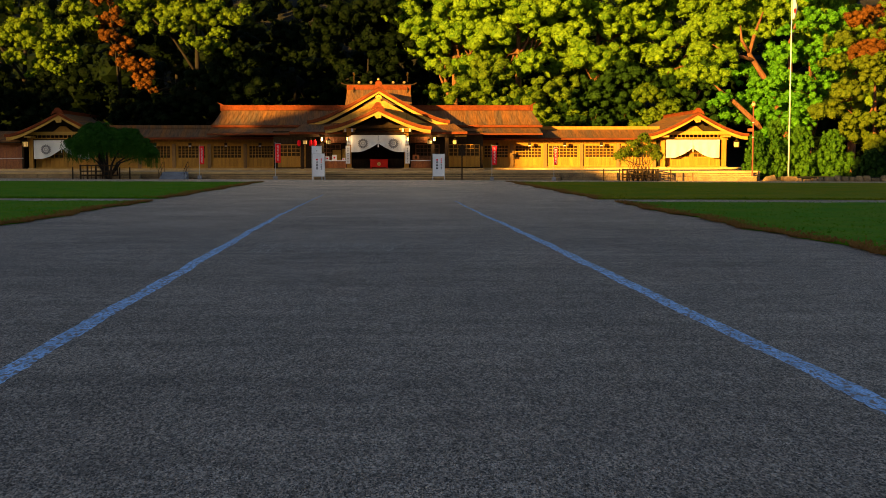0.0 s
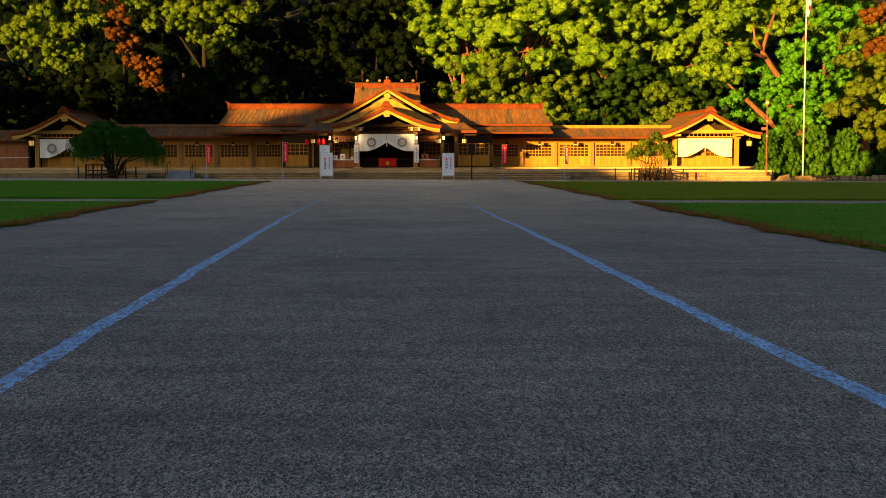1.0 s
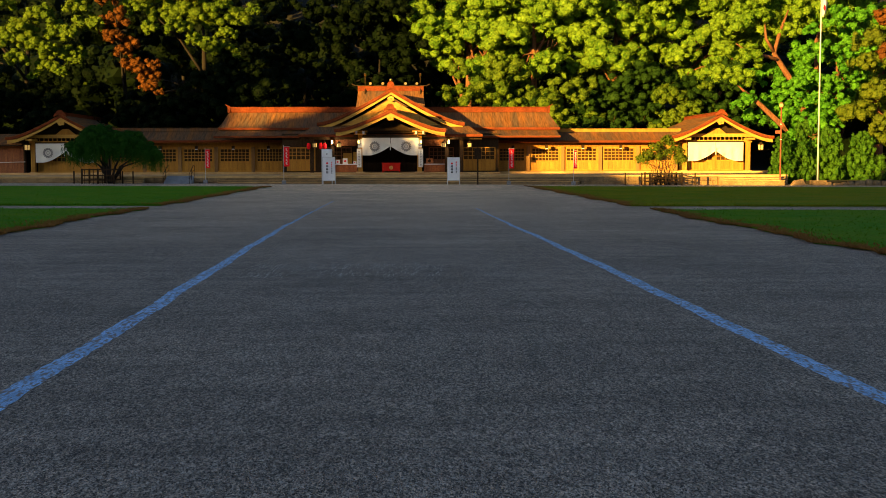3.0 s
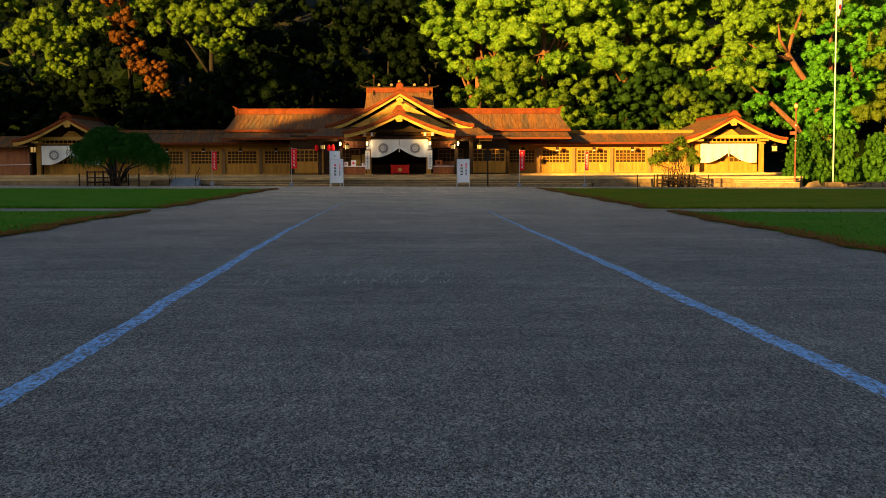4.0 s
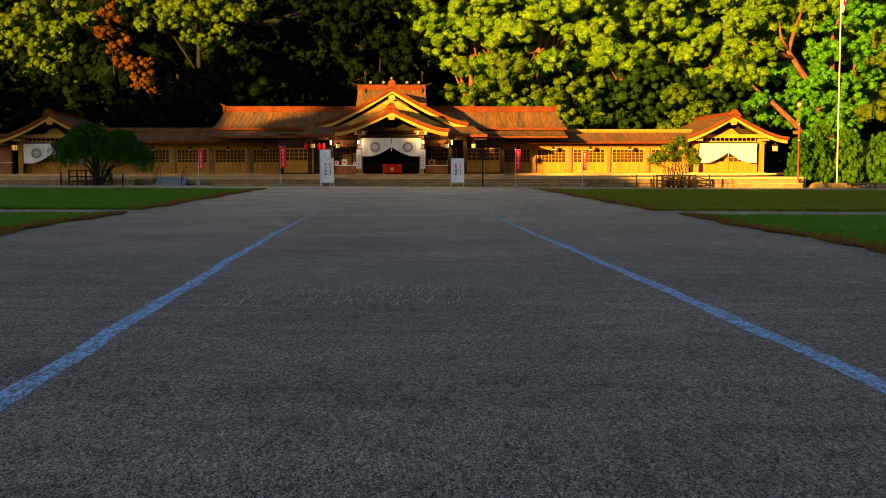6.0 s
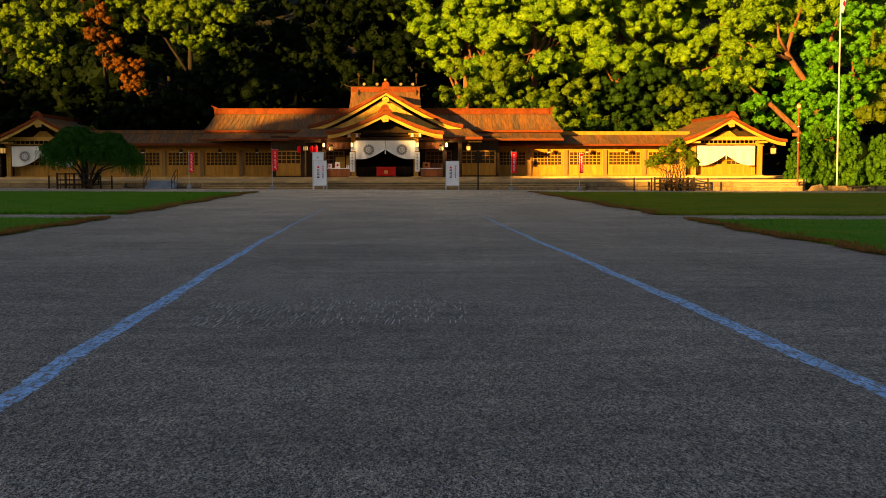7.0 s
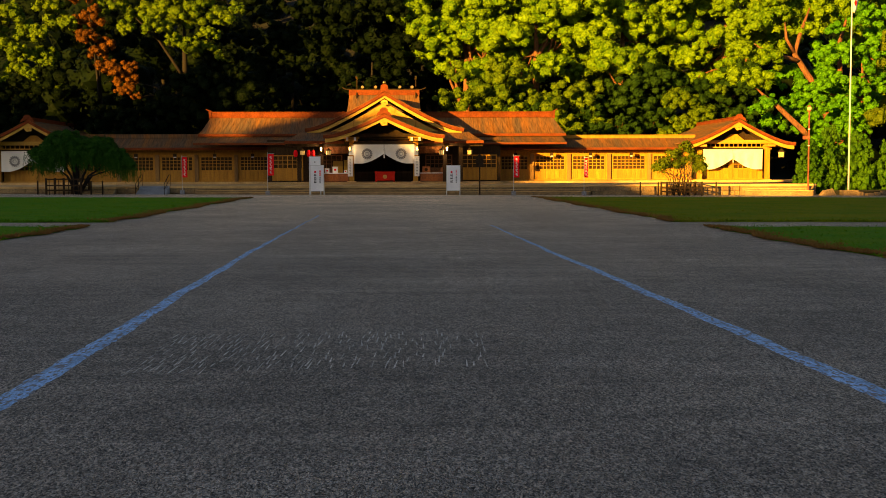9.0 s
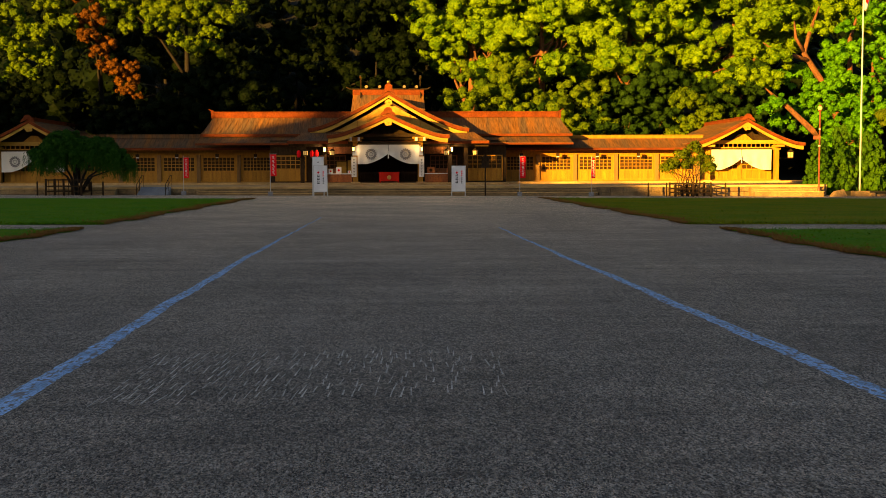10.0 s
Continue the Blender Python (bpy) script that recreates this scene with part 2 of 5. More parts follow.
class Shape:
    """Collects solids in world metres; put() makes one mesh of them."""

    def __init__(self):
        self.v, self.f = [], []

    def add(self, verts, faces):
        k = len(self.v)
        self.v += [tuple(p) for p in verts]
        self.f += [tuple(i + k for i in q) for q in faces]
        return self

    def box(self, x0, x1, y0, y1, z0, z1):
        return self.add([(x, y, z) for z in (z0, z1) for x, y in ((x0, y0), (x1, y0), (x1, y1), (x0, y1))],
                        [(3, 2, 1, 0), (4, 5, 6, 7), (0, 1, 5, 4), (1, 2, 6, 5), (2, 3, 7, 6), (3, 0, 4, 7)])

    def tube(self, path, radii, sides=8, caps=True):
        rings = []
        pts = [Vector(p) for p in path]
        for i, p in enumerate(pts):
            d = (pts[min(i + 1, len(pts) - 1)] - pts[max(i - 1, 0)]).normalized()
            a = d.orthogonal().normalized() if abs(d.z) < 0.95 else Vector((1, 0, 0))
            a = (a - d * a.dot(d)).normalized()
            b = d.cross(a)
            rings.append([p + (a * math.cos(2 * math.pi * k / sides) + b * math.sin(2 * math.pi * k / sides)) * radii[i] for k in range(sides)])
        faces = []
        for i in range(len(rings) - 1):
            for k in range(sides):
                k2 = (k + 1) % sides
                faces.append((i * sides + k, i * sides + k2, (i + 1) * sides + k2, (i + 1) * sides + k))
        if caps:
            faces.append(tuple(range(sides - 1, -1, -1)))
            faces.append(tuple((len(rings) - 1) * sides + k for k in range(sides)))
        return self.add([p for r in rings for p in r], faces)

    def prism(self, outline, y0, y1):
        """A flat outline of (x, z), pushed from y0 to y1."""
        n = len(outline)
        return self.add([(x, y0, z) for x, z in outline] + [(x, y1, z) for x, z in outline],
                        [tuple(range(n)), tuple(range(2 * n - 1, n - 1, -1))] + [(i, i + n, (i + 1) % n + n, (i + 1) % n) for i in range(n)])

    def strip(self, top, bottom, y0, y1):
        """A band between two lines of (x, z), pushed from y0 to y1."""
        return self.loft([[(a[0], y0, a[1]), (b[0], y0, b[1]), (b[0], y1, b[1]), (a[0], y1, a[1])] for a, b in zip(top, bottom)])

    def loft(self, rings):
        """One skin over a row of rings with as many corners each, closed at both ends."""
        k = len(rings[0])
        faces = [tuple(range(k)), tuple((len(rings) - 1) * k + i for i in range(k - 1, -1, -1))]
        for j in range(len(rings) - 1):
            faces += [(j * k + i, (j + 1) * k + i, (j + 1) * k + (i + 1) % k, j * k + (i + 1) % k) for i in range(k)]
        return self.add([p for r in rings for p in r], faces)

    def put(self, name, material, parent=None, label="", smooth=False):
        me = bpy.data.meshes.new(name)
        me.from_pydata(self.v, [], self.f)
        me.update()
        bm = bmesh.new()
        bm.from_mesh(me)
        bmesh.ops.remove_doubles(bm, verts=bm.verts, dist=0.0005) if smooth else None
        bmesh.ops.recalc_face_normals(bm, faces=bm.faces)
        bm.to_mesh(me)
        bm.free()
        if smooth:
            me.polygons.foreach_set("use_smooth", [True] * len(me.polygons))
        ob = link(name, me, None, label, material)
        if parent is not None:
            ob.parent = parent
            ob.matrix_parent_inverse = Matrix.Translation(-root_place(parent))
        return ob


def root_place(ob):
    p = Vector((0, 0, 0))
    while ob is not None:
        p = p + Vector(ob.location)
        if ob.parent is not None:
            p = p + ob.matrix_parent_inverse.translation
        ob = ob.parent
    return p


def quads(name, verts, material, parent=None, label=""):
    """A mesh of separate leaves or blades with k corners each, from an array (n, k, 3)."""
    verts = np.asarray(verts, dtype=np.float32)
    n, k = verts.shape[0], verts.shape[1]
    me = bpy.data.meshes.new(name)
    me.vertices.add(n * k)
    me.vertices.foreach_set("co", verts.ravel())
    me.loops.add(n * k)
    me.loops.foreach_set("vertex_index", np.arange(n * k, dtype=np.int32))
    me.polygons.add(n)
    me.polygons.foreach_set("loop_start", np.arange(0, n * k, k, dtype=np.int32))
    me.polygons.foreach_set("loop_total", np.full(n, k, dtype=np.int32))
    me.update(calc_edges=True)
    me.validate()
    ob = link(name, me, None, label, material)
    if parent is not None:
        ob.parent = parent
        ob.matrix_parent_inverse = Matrix.Translation(-root_place(parent))
    return ob


def gz(x, y):
    """The forecourt falls gently to the east."""
    return -0.006 * max(-45.0, min(45.0, x))


# ---- ground ----
def ground_sheet():
    xs = sorted(set([-3000, -1500, -700, -300, -150, -80, -45] + [i * 3.0 for i in range(-15, 16)] + [45, 80, 150, 300, 700, 1500, 3000]))
    ys = sorted(set([-3000, -1500, -700, -300, -150, -60, -20] + [i * 4.0 for i in range(-3, 29)] + [112, 130, 200, 400, 900, 1800, 3000]))
    v = [(x, y, gz(x, y)) for y in ys for x in xs]
    w = len(xs)
    f = [(j * w + i, j * w + i + 1, (j + 1) * w + i + 1, (j + 1) * w + i) for j in range(len(ys) - 1) for i in range(w - 1)]
    s = Shape()
    s.v, s.f = v, f
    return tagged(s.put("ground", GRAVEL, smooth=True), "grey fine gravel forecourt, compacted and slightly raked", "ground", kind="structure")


ground_sheet()


def chalk_line(pts, label):
    """A trodden white line: ragged edges, a hand's width wide, a few millimetres proud."""
    rng = random.Random(len(label))
    s = Shape()
    (xa, ya), rows = pts[0], []
    for (x0, y0), (x1, y1) in zip(pts, pts[1:]):
        k = max(2, int((y1 - y0) / 0.12))
        for i in range(k):
            u = i / k
            rows.append((x0 + (x1 - x0) * u, y0 + (y1 - y0) * u))
    for x, y in rows:
        c = x + 0.012 * math.sin(y * 0.9) + 0.01 * math.sin(y * 2.3 + 1)
        worn = 1.0 - 0.9 * max(0.0, min(1.0, (y - 21) / 23)) * rng.uniform(0.6, 1.0)
        a, b = worn * (0.1 + 0.008 * math.sin(y * 1.7 + 1) + rng.uniform(-0.012, 0.012)), worn * (0.1 + 0.006 * math.sin(y * 2.6) + rng.uniform(-0.012, 0.012))
        for dx, h in ((-a, 0.001), (-a * 0.4, 0.008), (b * 0.4, 0.008), (b, 0.001)):
            s.v.append((c + dx, y, gz(c, y) + h))
    for i in range(len(rows) - 1):
        for k in range(3):
            s.f.append((i * 4 + k, i * 4 + k + 1, i * 4 + k + 5, i * 4 + k + 4))
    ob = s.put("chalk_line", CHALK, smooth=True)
    return tagged(ob, label, "ground line", "white lines on the forecourt", "structure")


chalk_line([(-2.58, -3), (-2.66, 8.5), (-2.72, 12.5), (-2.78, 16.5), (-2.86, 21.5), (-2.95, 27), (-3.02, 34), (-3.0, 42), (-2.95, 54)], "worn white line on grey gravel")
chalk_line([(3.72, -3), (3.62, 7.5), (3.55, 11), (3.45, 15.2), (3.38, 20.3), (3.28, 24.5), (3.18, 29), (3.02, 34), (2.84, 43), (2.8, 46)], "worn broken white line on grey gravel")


def rake_marks():
    """Pale scratches across the gravel."""
    rng = random.Random(5)
    v = []
    for row in range(9):
        for i in range(36):
            if rng.random() < 0.3 + 0.018 * max(0, i - 12):
                continue
            x = -2.25 + i * 0.085 + rng.gauss(0, 0.012) + (row % 2) * 0.04
            y = 20.2 + row * 0.24 + 0.12 * (x + 1.5) + rng.gauss(0, 0.04)
            ln, a, w = rng.uniform(0.18, 0.4), rng.gauss(0.03, 0.04), rng.uniform(0.004, 0.009)
            dx, dy = math.sin(a) * ln / 2, math.cos(a) * ln / 2
            z = gz(x, y) + 0.003
            v.append([(x - dx - w, y - dy, z), (x - dx + w, y - dy, z), (x + dx + w * 0.5, y + dy, z), (x + dx - w * 0.5, y + dy, z)])
    tagged(quads("rake_marks", v, STREAK), "pale rake scratches in grey gravel", "marks", kind="stuff")


rake_marks()


def lawn(x0, x1, y0, y1, edge_side, label, turf=None, grass=None):
    """A lawn a few centimetres proud with a ragged dry rim towards the path and blades on top."""
    rng = np.random.default_rng(int(abs(x0) * 10 + y0))
    s = Shape()
    nx, ny = 24, max(6, int((y1 - y0) / 0.7))
    inner = x0 if edge_side > 0 else x1     # the rim along the path

    def rim(y):
        return 0.14 * math.sin(y * 0.63) + 0.10 * math.sin(y * 1.7 + 2) + 0.06 * math.sin(y * 4.1)
    for j in range(ny + 1):
        y = y0 + (y1 - y0) * j / ny
        yy = y + (0.08 * math.sin(j * 1.3) if 0 < j < ny else 0)
        for i in range(nx + 1):
            u = (i / nx) ** 1.8
            x = inner + edge_side * u * (x1 - x0)
            if i == 0:
                x += rim(y)
            e = min(1.0, i / 2.0, j / 1.0, (ny - j) / 1.0)
            s.v.append((x, yy + (0.12 * math.sin(x * 1.1) if j in (0, ny) else 0), gz(x, y) + 0.004 + 0.045 * e + 0.012 * math.sin(x * 2.1 + y * 1.3)))
    for j in range(ny):
        for i in range(nx):
            a = j * (nx + 1) + i
            s.f.append((a, a + 1, a + nx + 2, a + nx + 1))
    turf, grass = turf or LAWN, grass or GRASS
    ob = s.put("lawn", turf, smooth=True)
    tagged(ob, label, "lawn", "lawns beside the path", "structure")

    def blades(n, xs, ys, h, material, name, lab):
        p = np.stack([xs, ys, np.array([gz(a, 0) for a in xs]) + 0.03], 1)
        ang = rng.uniform(0, 6.28, n)
        side = np.stack([np.cos(ang), np.sin(ang), np.zeros(n)], 1) * rng.uniform(0.012, 0.035, n)[:, None]
        lean = np.stack([rng.normal(0, 0.03, n), rng.normal(0, 0.03, n), h * rng.uniform(0.5, 1.2, n)], 1)
        q = np.stack([p - side, p + side, p + lean + side * 0.3, p + lean - side * 0.3], 1)
        tagged(quads(name, q, material), lab, "grass", kind="stuff")
    n = int((y1 - y0) * 260)
    u = rng.uniform(0, 1, n) ** 2.2 * min(x1 - x0, 18)
    blades(n, inner + edge_side * (u + 0.1), rng.uniform(y0 + 0.1, y1 - 0.1, n), 0.05, grass, "grass_blades", "short dark green grass blades of the lawn")
    n = int((y1 - y0) * 300)
    ys = rng.uniform(y0 + 0.1, y1 - 0.1, n)
    xs = inner + np.array([rim(a) for a in ys]) + edge_side * (rng.exponential(0.17, n) - 0.08) 
    blades(n, xs, ys, 0.06, DRY_GRASS, "dry_grass_rim", "dry brown grass along the lawn edge")
    n = int((x1 - x0) * 90)
    xs = rng.uniform(min(x0, x1), max(x0, x1), n)
    blades(n, xs, y0 + rng.exponential(0.1, n), 0.07, grass, "grass_blades", "short green blades on the lawn's near edge")


lawn(-48, -9.1, 3, 44.6, -1, "mown green lawn with a dry ragged rim beside the gravel")
lawn(-48, -9.1, 47.4, 82.5, -1, "mown green lawn before the stone terrace, dry ragged rim")
lawn(9.0, 48, 3, 44.9, 1, "dark green mown lawn with a ragged rim on gravel")
lawn(9.0, 48, 48.2, 86.5, 1, "wide mown lawn before the lit wing, sun painted in yellow, ragged rim", SUNLIT_LAWN, SUNLIT_GRASS)

# ---- terrace and steps ----
TZ = 0.66          # terrace top
PZ = 0.84          # plinth under the buildings
FRONT = 95.2


def terrace():
    s = Shape().box(-60, 30.9, FRONT + 0.35, 140, -0.5, TZ)
    ob = tagged(s.put("terrace", STEP), "pale weathered stone terrace before the shrine", "terrace", kind="structure")
    cap = Shape().box(-60, 30.9, FRONT - 0.04, FRONT + 0.36, TZ - 0.13, TZ + 0.004)
    cap.put("coping", STEP, ob, "weathered granite coping")
    s = Shape().box(-38, 36, 110.6, 122, TZ, PZ)
    tagged(s.put("plinth", STEP), "low stone plinth under the shrine wings", "plinth", kind="structure")
    s = Shape().box(-10.4, 8.4, 102.3, 110.597, TZ, PZ)
    tagged(s.put("plinth", STEP), "low stone plinth under the worship hall porch", "plinth", kind="structure")
    return ob


terrace_ob = terrace()


def stairs(x0, x1, label):
    root = empty("stone_stairs", ((x0 + x1) / 2, FRONT, 0), label, "stairs", kind="structure")
    n, tread = 4, 0.45
    rise = TZ / n
    for k in range(n - 1):
        s = Shape().box(x0, x1, FRONT - 0.05 - tread * (n - 1 - k), FRONT - 0.05 - tread * (n - 2 - k), -0.3, rise * (k + 1))
        yf = FRONT - 0.05 - tread * (n - 1 - k)
        s.put("step", STONE, root)
        Shape().box(x0 - 0.02, x1 + 0.02, yf - 0.045, yf + tread - 0.05, rise * (k + 1) + 0.002, rise * (k + 1) + 0.05).put("tread_slab", STEP, root)
    return root


stairs(-14.3, 13.9, "wide flight of weathered granite steps to the shrine terrace")
stairs(-22.3, -20.2, "short flight of granite steps up to the terrace")
stairs(25.2, 30.2, "granite steps up to the lit side gate")


def ramp(x0, x1):
    root = empty("wheelchair_ramp", ((x0 + x1) / 2, 93.6, 0), "grey concrete wheelchair ramp with steel handrails", "ramp")
    s = Shape().add([(x0, 93.3, 0.02), (x1, 93.3, 0.02), (x1, FRONT - 0.05, TZ + 0.01), (x0, FRONT - 0.05, TZ + 0.01), (x0, 93.3, -0.2), (x1, 93.3, -0.2), (x1, FRONT - 0.05, -0.2), (x0, FRONT - 0.05, -0.2)],
                    [(0, 1, 2, 3), (4, 7, 6, 5), (0, 4, 5, 1), (1, 5, 6, 2), (2, 6, 7, 3), (3, 7, 4, 0)])
    s.put("slope", CONCRETE, root, "smooth grey concrete slope")
    for x in (x0 + 0.05, x1 - 0.05):
        r = Shape()
        r.tube([(x, 93.4, 0), (x, 93.4, 0.85), (x, 95.2, 1.5), (x, 95.7, 1.5), (x, 95.7, 0.5)], [0.025] * 5, 6)
        r.tube([(x, 94.4, 0.2), (x, 94.4, 1.2)], [0.022] * 2, 6)
        r.tube([(x, 93.4, 0.45), (x, 95.2, 1.1), (x, 95.7, 1.1)], [0.018] * 3, 6)
        r.put("handrail", DARK_WOOD, root, "dark steel handrail")


ramp(-18.5, -16.4)

# ---- roofs ----


def gable_line(cx, half, zr, zt, power=1.35, steps=16, lift=0.0):
    """Points (x, z) of a roof line that is steep at the ridge and flat at the eaves, which curl up by lift."""
    out = []
    for i in range(-steps, steps + 1):
        u = abs(i) / steps
        z = zr - (zr - zt) * (1 - (1 - u) ** power) * 1.0
        z += lift * max(0, (u - 0.7) / 0.3) ** 2
        out.append((cx + half * i / steps, z))
    return out


def shifted(line, dz, grow=1.0, cx=0.0):
    return [(cx + (x - cx) * grow, z + dz) for x, z in line]


def gable_roof(root, cx, half, zr, zt, y0, y1, thick=0.3, board=0.34, top=ROOF, rows=True, lift=0.12, power=1.35):
    """A gable towards the viewer: slab of roofing, red-brown eave edge, pale bargeboards."""
    line = gable_line(cx, half, zr, zt, power, lift=lift)
    Shape().strip(line, shifted(line, -thick * 0.45), y0 + 0.05, y1).put("roof", top, root)
    Shape().strip(shifted(line, -thick * 0.12, 1.002, cx), shifted(line, -thick, 0.998, cx), y0, y0 + 0.9).put("eave_edge", EDGE, root, "red-brown layered eave edge")
    n = len(line)
    low = shifted(line, -thick - 0.004, 0.975, cx)
    for a, b in ((0, n // 2), (n // 2, n - 1)):
        seg = low[a:b + 1]
        under = [(x, z - board * (0.75 + 0.35 * abs(x - cx) / half)) for x, z in seg]
        Shape().strip(seg, under, y0 + 0.12, y0 + 0.24).put("bargeboard", PALE_WOOD, root, "pale cypress bargeboard")
    under = shifted(line, -thick - 0.004, 0.99, cx)
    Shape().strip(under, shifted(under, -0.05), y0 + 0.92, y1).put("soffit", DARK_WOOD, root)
    if rows:
        r = Shape()
        for i in range(int((y1 - y0 - 1.2) / 0.5)):
            y = y0 + 1.1 + i * 0.5
            r.strip(shifted(under, -0.05), shifted(under, -0.14), y, y + 0.09)
        tagged(r.put("rafters", DARK_WOOD, root), kind="stuff")
    return line


def ridge_cap(root, cx, y0, y1, z, w=0.22, h=0.42, knob=True):
    Shape().box(cx - w, cx + w, y0 - 0.02, y1, z - 0.05, z + h).box(cx - w * 1.3, cx + w * 1.3, y0 - 0.06, y1 + 0.05, z + h, z + h + 0.07).put("ridge", EDGE, root, "red-brown ridge course")
    # ridge-end ornament: a stepped shield with a knob
    o = [(cx - 0.62, z - 0.22), (cx - 0.5, z + 0.08), (cx - 0.33, z + 0.2), (cx - 0.3, z + h + 0.12), (cx - 0.12, z + h + 0.26), (cx + 0.12, z + h + 0.26), (cx + 0.3, z + h + 0.12), (cx + 0.33, z + 0.2), (cx + 0.5, z + 0.08), (cx + 0.62, z - 0.22), (cx, z + 0.05)]
    Shape().prism(o, y0 - 0.2, y0 - 0.07).put("ridge_end_ornament", EDGE, root, "stepped red-brown ridge-end ornament")
    if knob:
        ball(root, (cx, y0 - 0.15, z + h + 0.38), 0.15, GOLD, "knob")


def ball(root, c, r, material, name, label=""):
    s = Shape()
    prof = [(math.sin(math.pi * k / 8), -math.cos(math.pi * k / 8)) for k in range(9)]
    s.tube([(c[0], c[1], c[2] + r * b) for a, b in prof], [max(0.002, r * a) for a, b in prof], 12)
    return s.put(name, material, root, label, smooth=True)


def gegyo(root, cx, y, z, k=1.0):
    """The carved pendant under the gable's peak."""
    o = []
    for i in range(25):
        a = math.pi * (0.0 + i / 24.0)
        r = (0.36 + 0.09 * abs(math.cos(2.5 * a + 0.3)) ** 2) * k
        o.append((cx - 1.5 * r * math.cos(a), z - r * math.sin(a) * 1.15))
    o += [(cx + 0.5 * k, z + 0.28 * k), (cx, z + 0.5 * k), (cx - 0.5 * k, z + 0.28 * k)]
    Shape().prism(o, y - 0.06, y + 0.04).put("gable_pendant", PALE_WOOD, root, "carved pale gable pendant")
    s = Shape()
    s.tube([(cx, y - 0.12, z - 0.02 * k), (cx, y - 0.05, z - 0.02 * k)], [0.13 * k, 0.13 * k], 6)
    s.put("boss", CYPRESS, root, "six-sided wooden boss")


def noren(cx, half, y, ztop, zbot, notch, label, crests=True):
    """A split ceremonial curtain, drawn up in the middle with a cord, two printed crests."""
    root = empty("ceremonial_curtain", (cx, y, ztop), label, "curtain")
    nu, nv = 40, 10
    for side in (-1, 1):
        s = Shape()
        for layer, off in ((0, 0.0), (1, 0.025)):
            for j in range(nv + 1):
                v = j / nv
                for i in range(nu // 2 + 1):
                    u = i / (nu // 2)                 # 0 at the middle
                    drop = (ztop - zbot) * (1 - (1 - (ztop - notch) / (ztop - zbot)) * (1 - min(1, u / 0.75)) ** 1.6)
                    x = cx + side * half * (0.008 + 0.992 * u)
                    fold = 0.05 * v * math.sin(u * 19 + side) + 0.07 * v * (1 - u) * math.sin(v * 9 + u * 14)
                    s.v.append((x, y + fold + off, ztop - drop * v))
            base = layer * (nu // 2 + 1) * (nv + 1)
            w = nu // 2 + 1
            for j in range(nv):
                for i in range(nu // 2):
                    s.f.append((base + j * w + i, base + j * w + i + 1, base + (j + 1) * w + i + 1, base + (j + 1) * w + i))
        s.put("curtain_half", CLOTH, root, smooth=True)
        # crest: a ring of sixteen petals, printed
        if not crests:
            continue
        r = min(0.55, half * 0.215)
        c = Shape()
        px, pz = cx + side * half * 0.56, ztop - (ztop - zbot) * 0.5
        for k in range(16):
            a = 2 * math.pi * k / 16
            ring = [(px + r * (0.66 + 0.22 * math.cos(t)) * math.cos(a) - r * 0.13 * math.sin(t) * math.sin(a), pz + r * (0.66 + 0.22 * math.cos(t)) * math.sin(a) + r * 0.13 * math.sin(t) * math.cos(a)) for t in [2 * math.pi * q / 10 for q in range(10)]]
            c.prism(ring, y - 0.115, y - 0.11)
        for k in range(10):
            a = 2 * math.pi * k / 10
            c.prism([(px + r * 0.3 * math.cos(a + d) * m, pz + r * 0.3 * math.sin(a + d) * m) for d, m in ((-0.16, 0.6), (0.16, 0.6), (0.16, 1.1), (-0.16, 1.1))], y - 0.115, y - 0.11)
        c.put("printed_crest", CREST, root, "grey printed flower crest")
    Shape().box(cx - half - 0.05, cx + half + 0.05, y - 0.02, y + 0.06, ztop - 0.02, ztop + 0.09).put("rod", DARK_WOOD, root, "dark curtain rod")
    Shape().tube([(cx, y - 0.08, notch + 0.25), (cx, y - 0.08, notch - 0.35)], [0.03, 0.045], 6).put("cord", CLOTH, root, "white gathering cord with tassel")
    return root


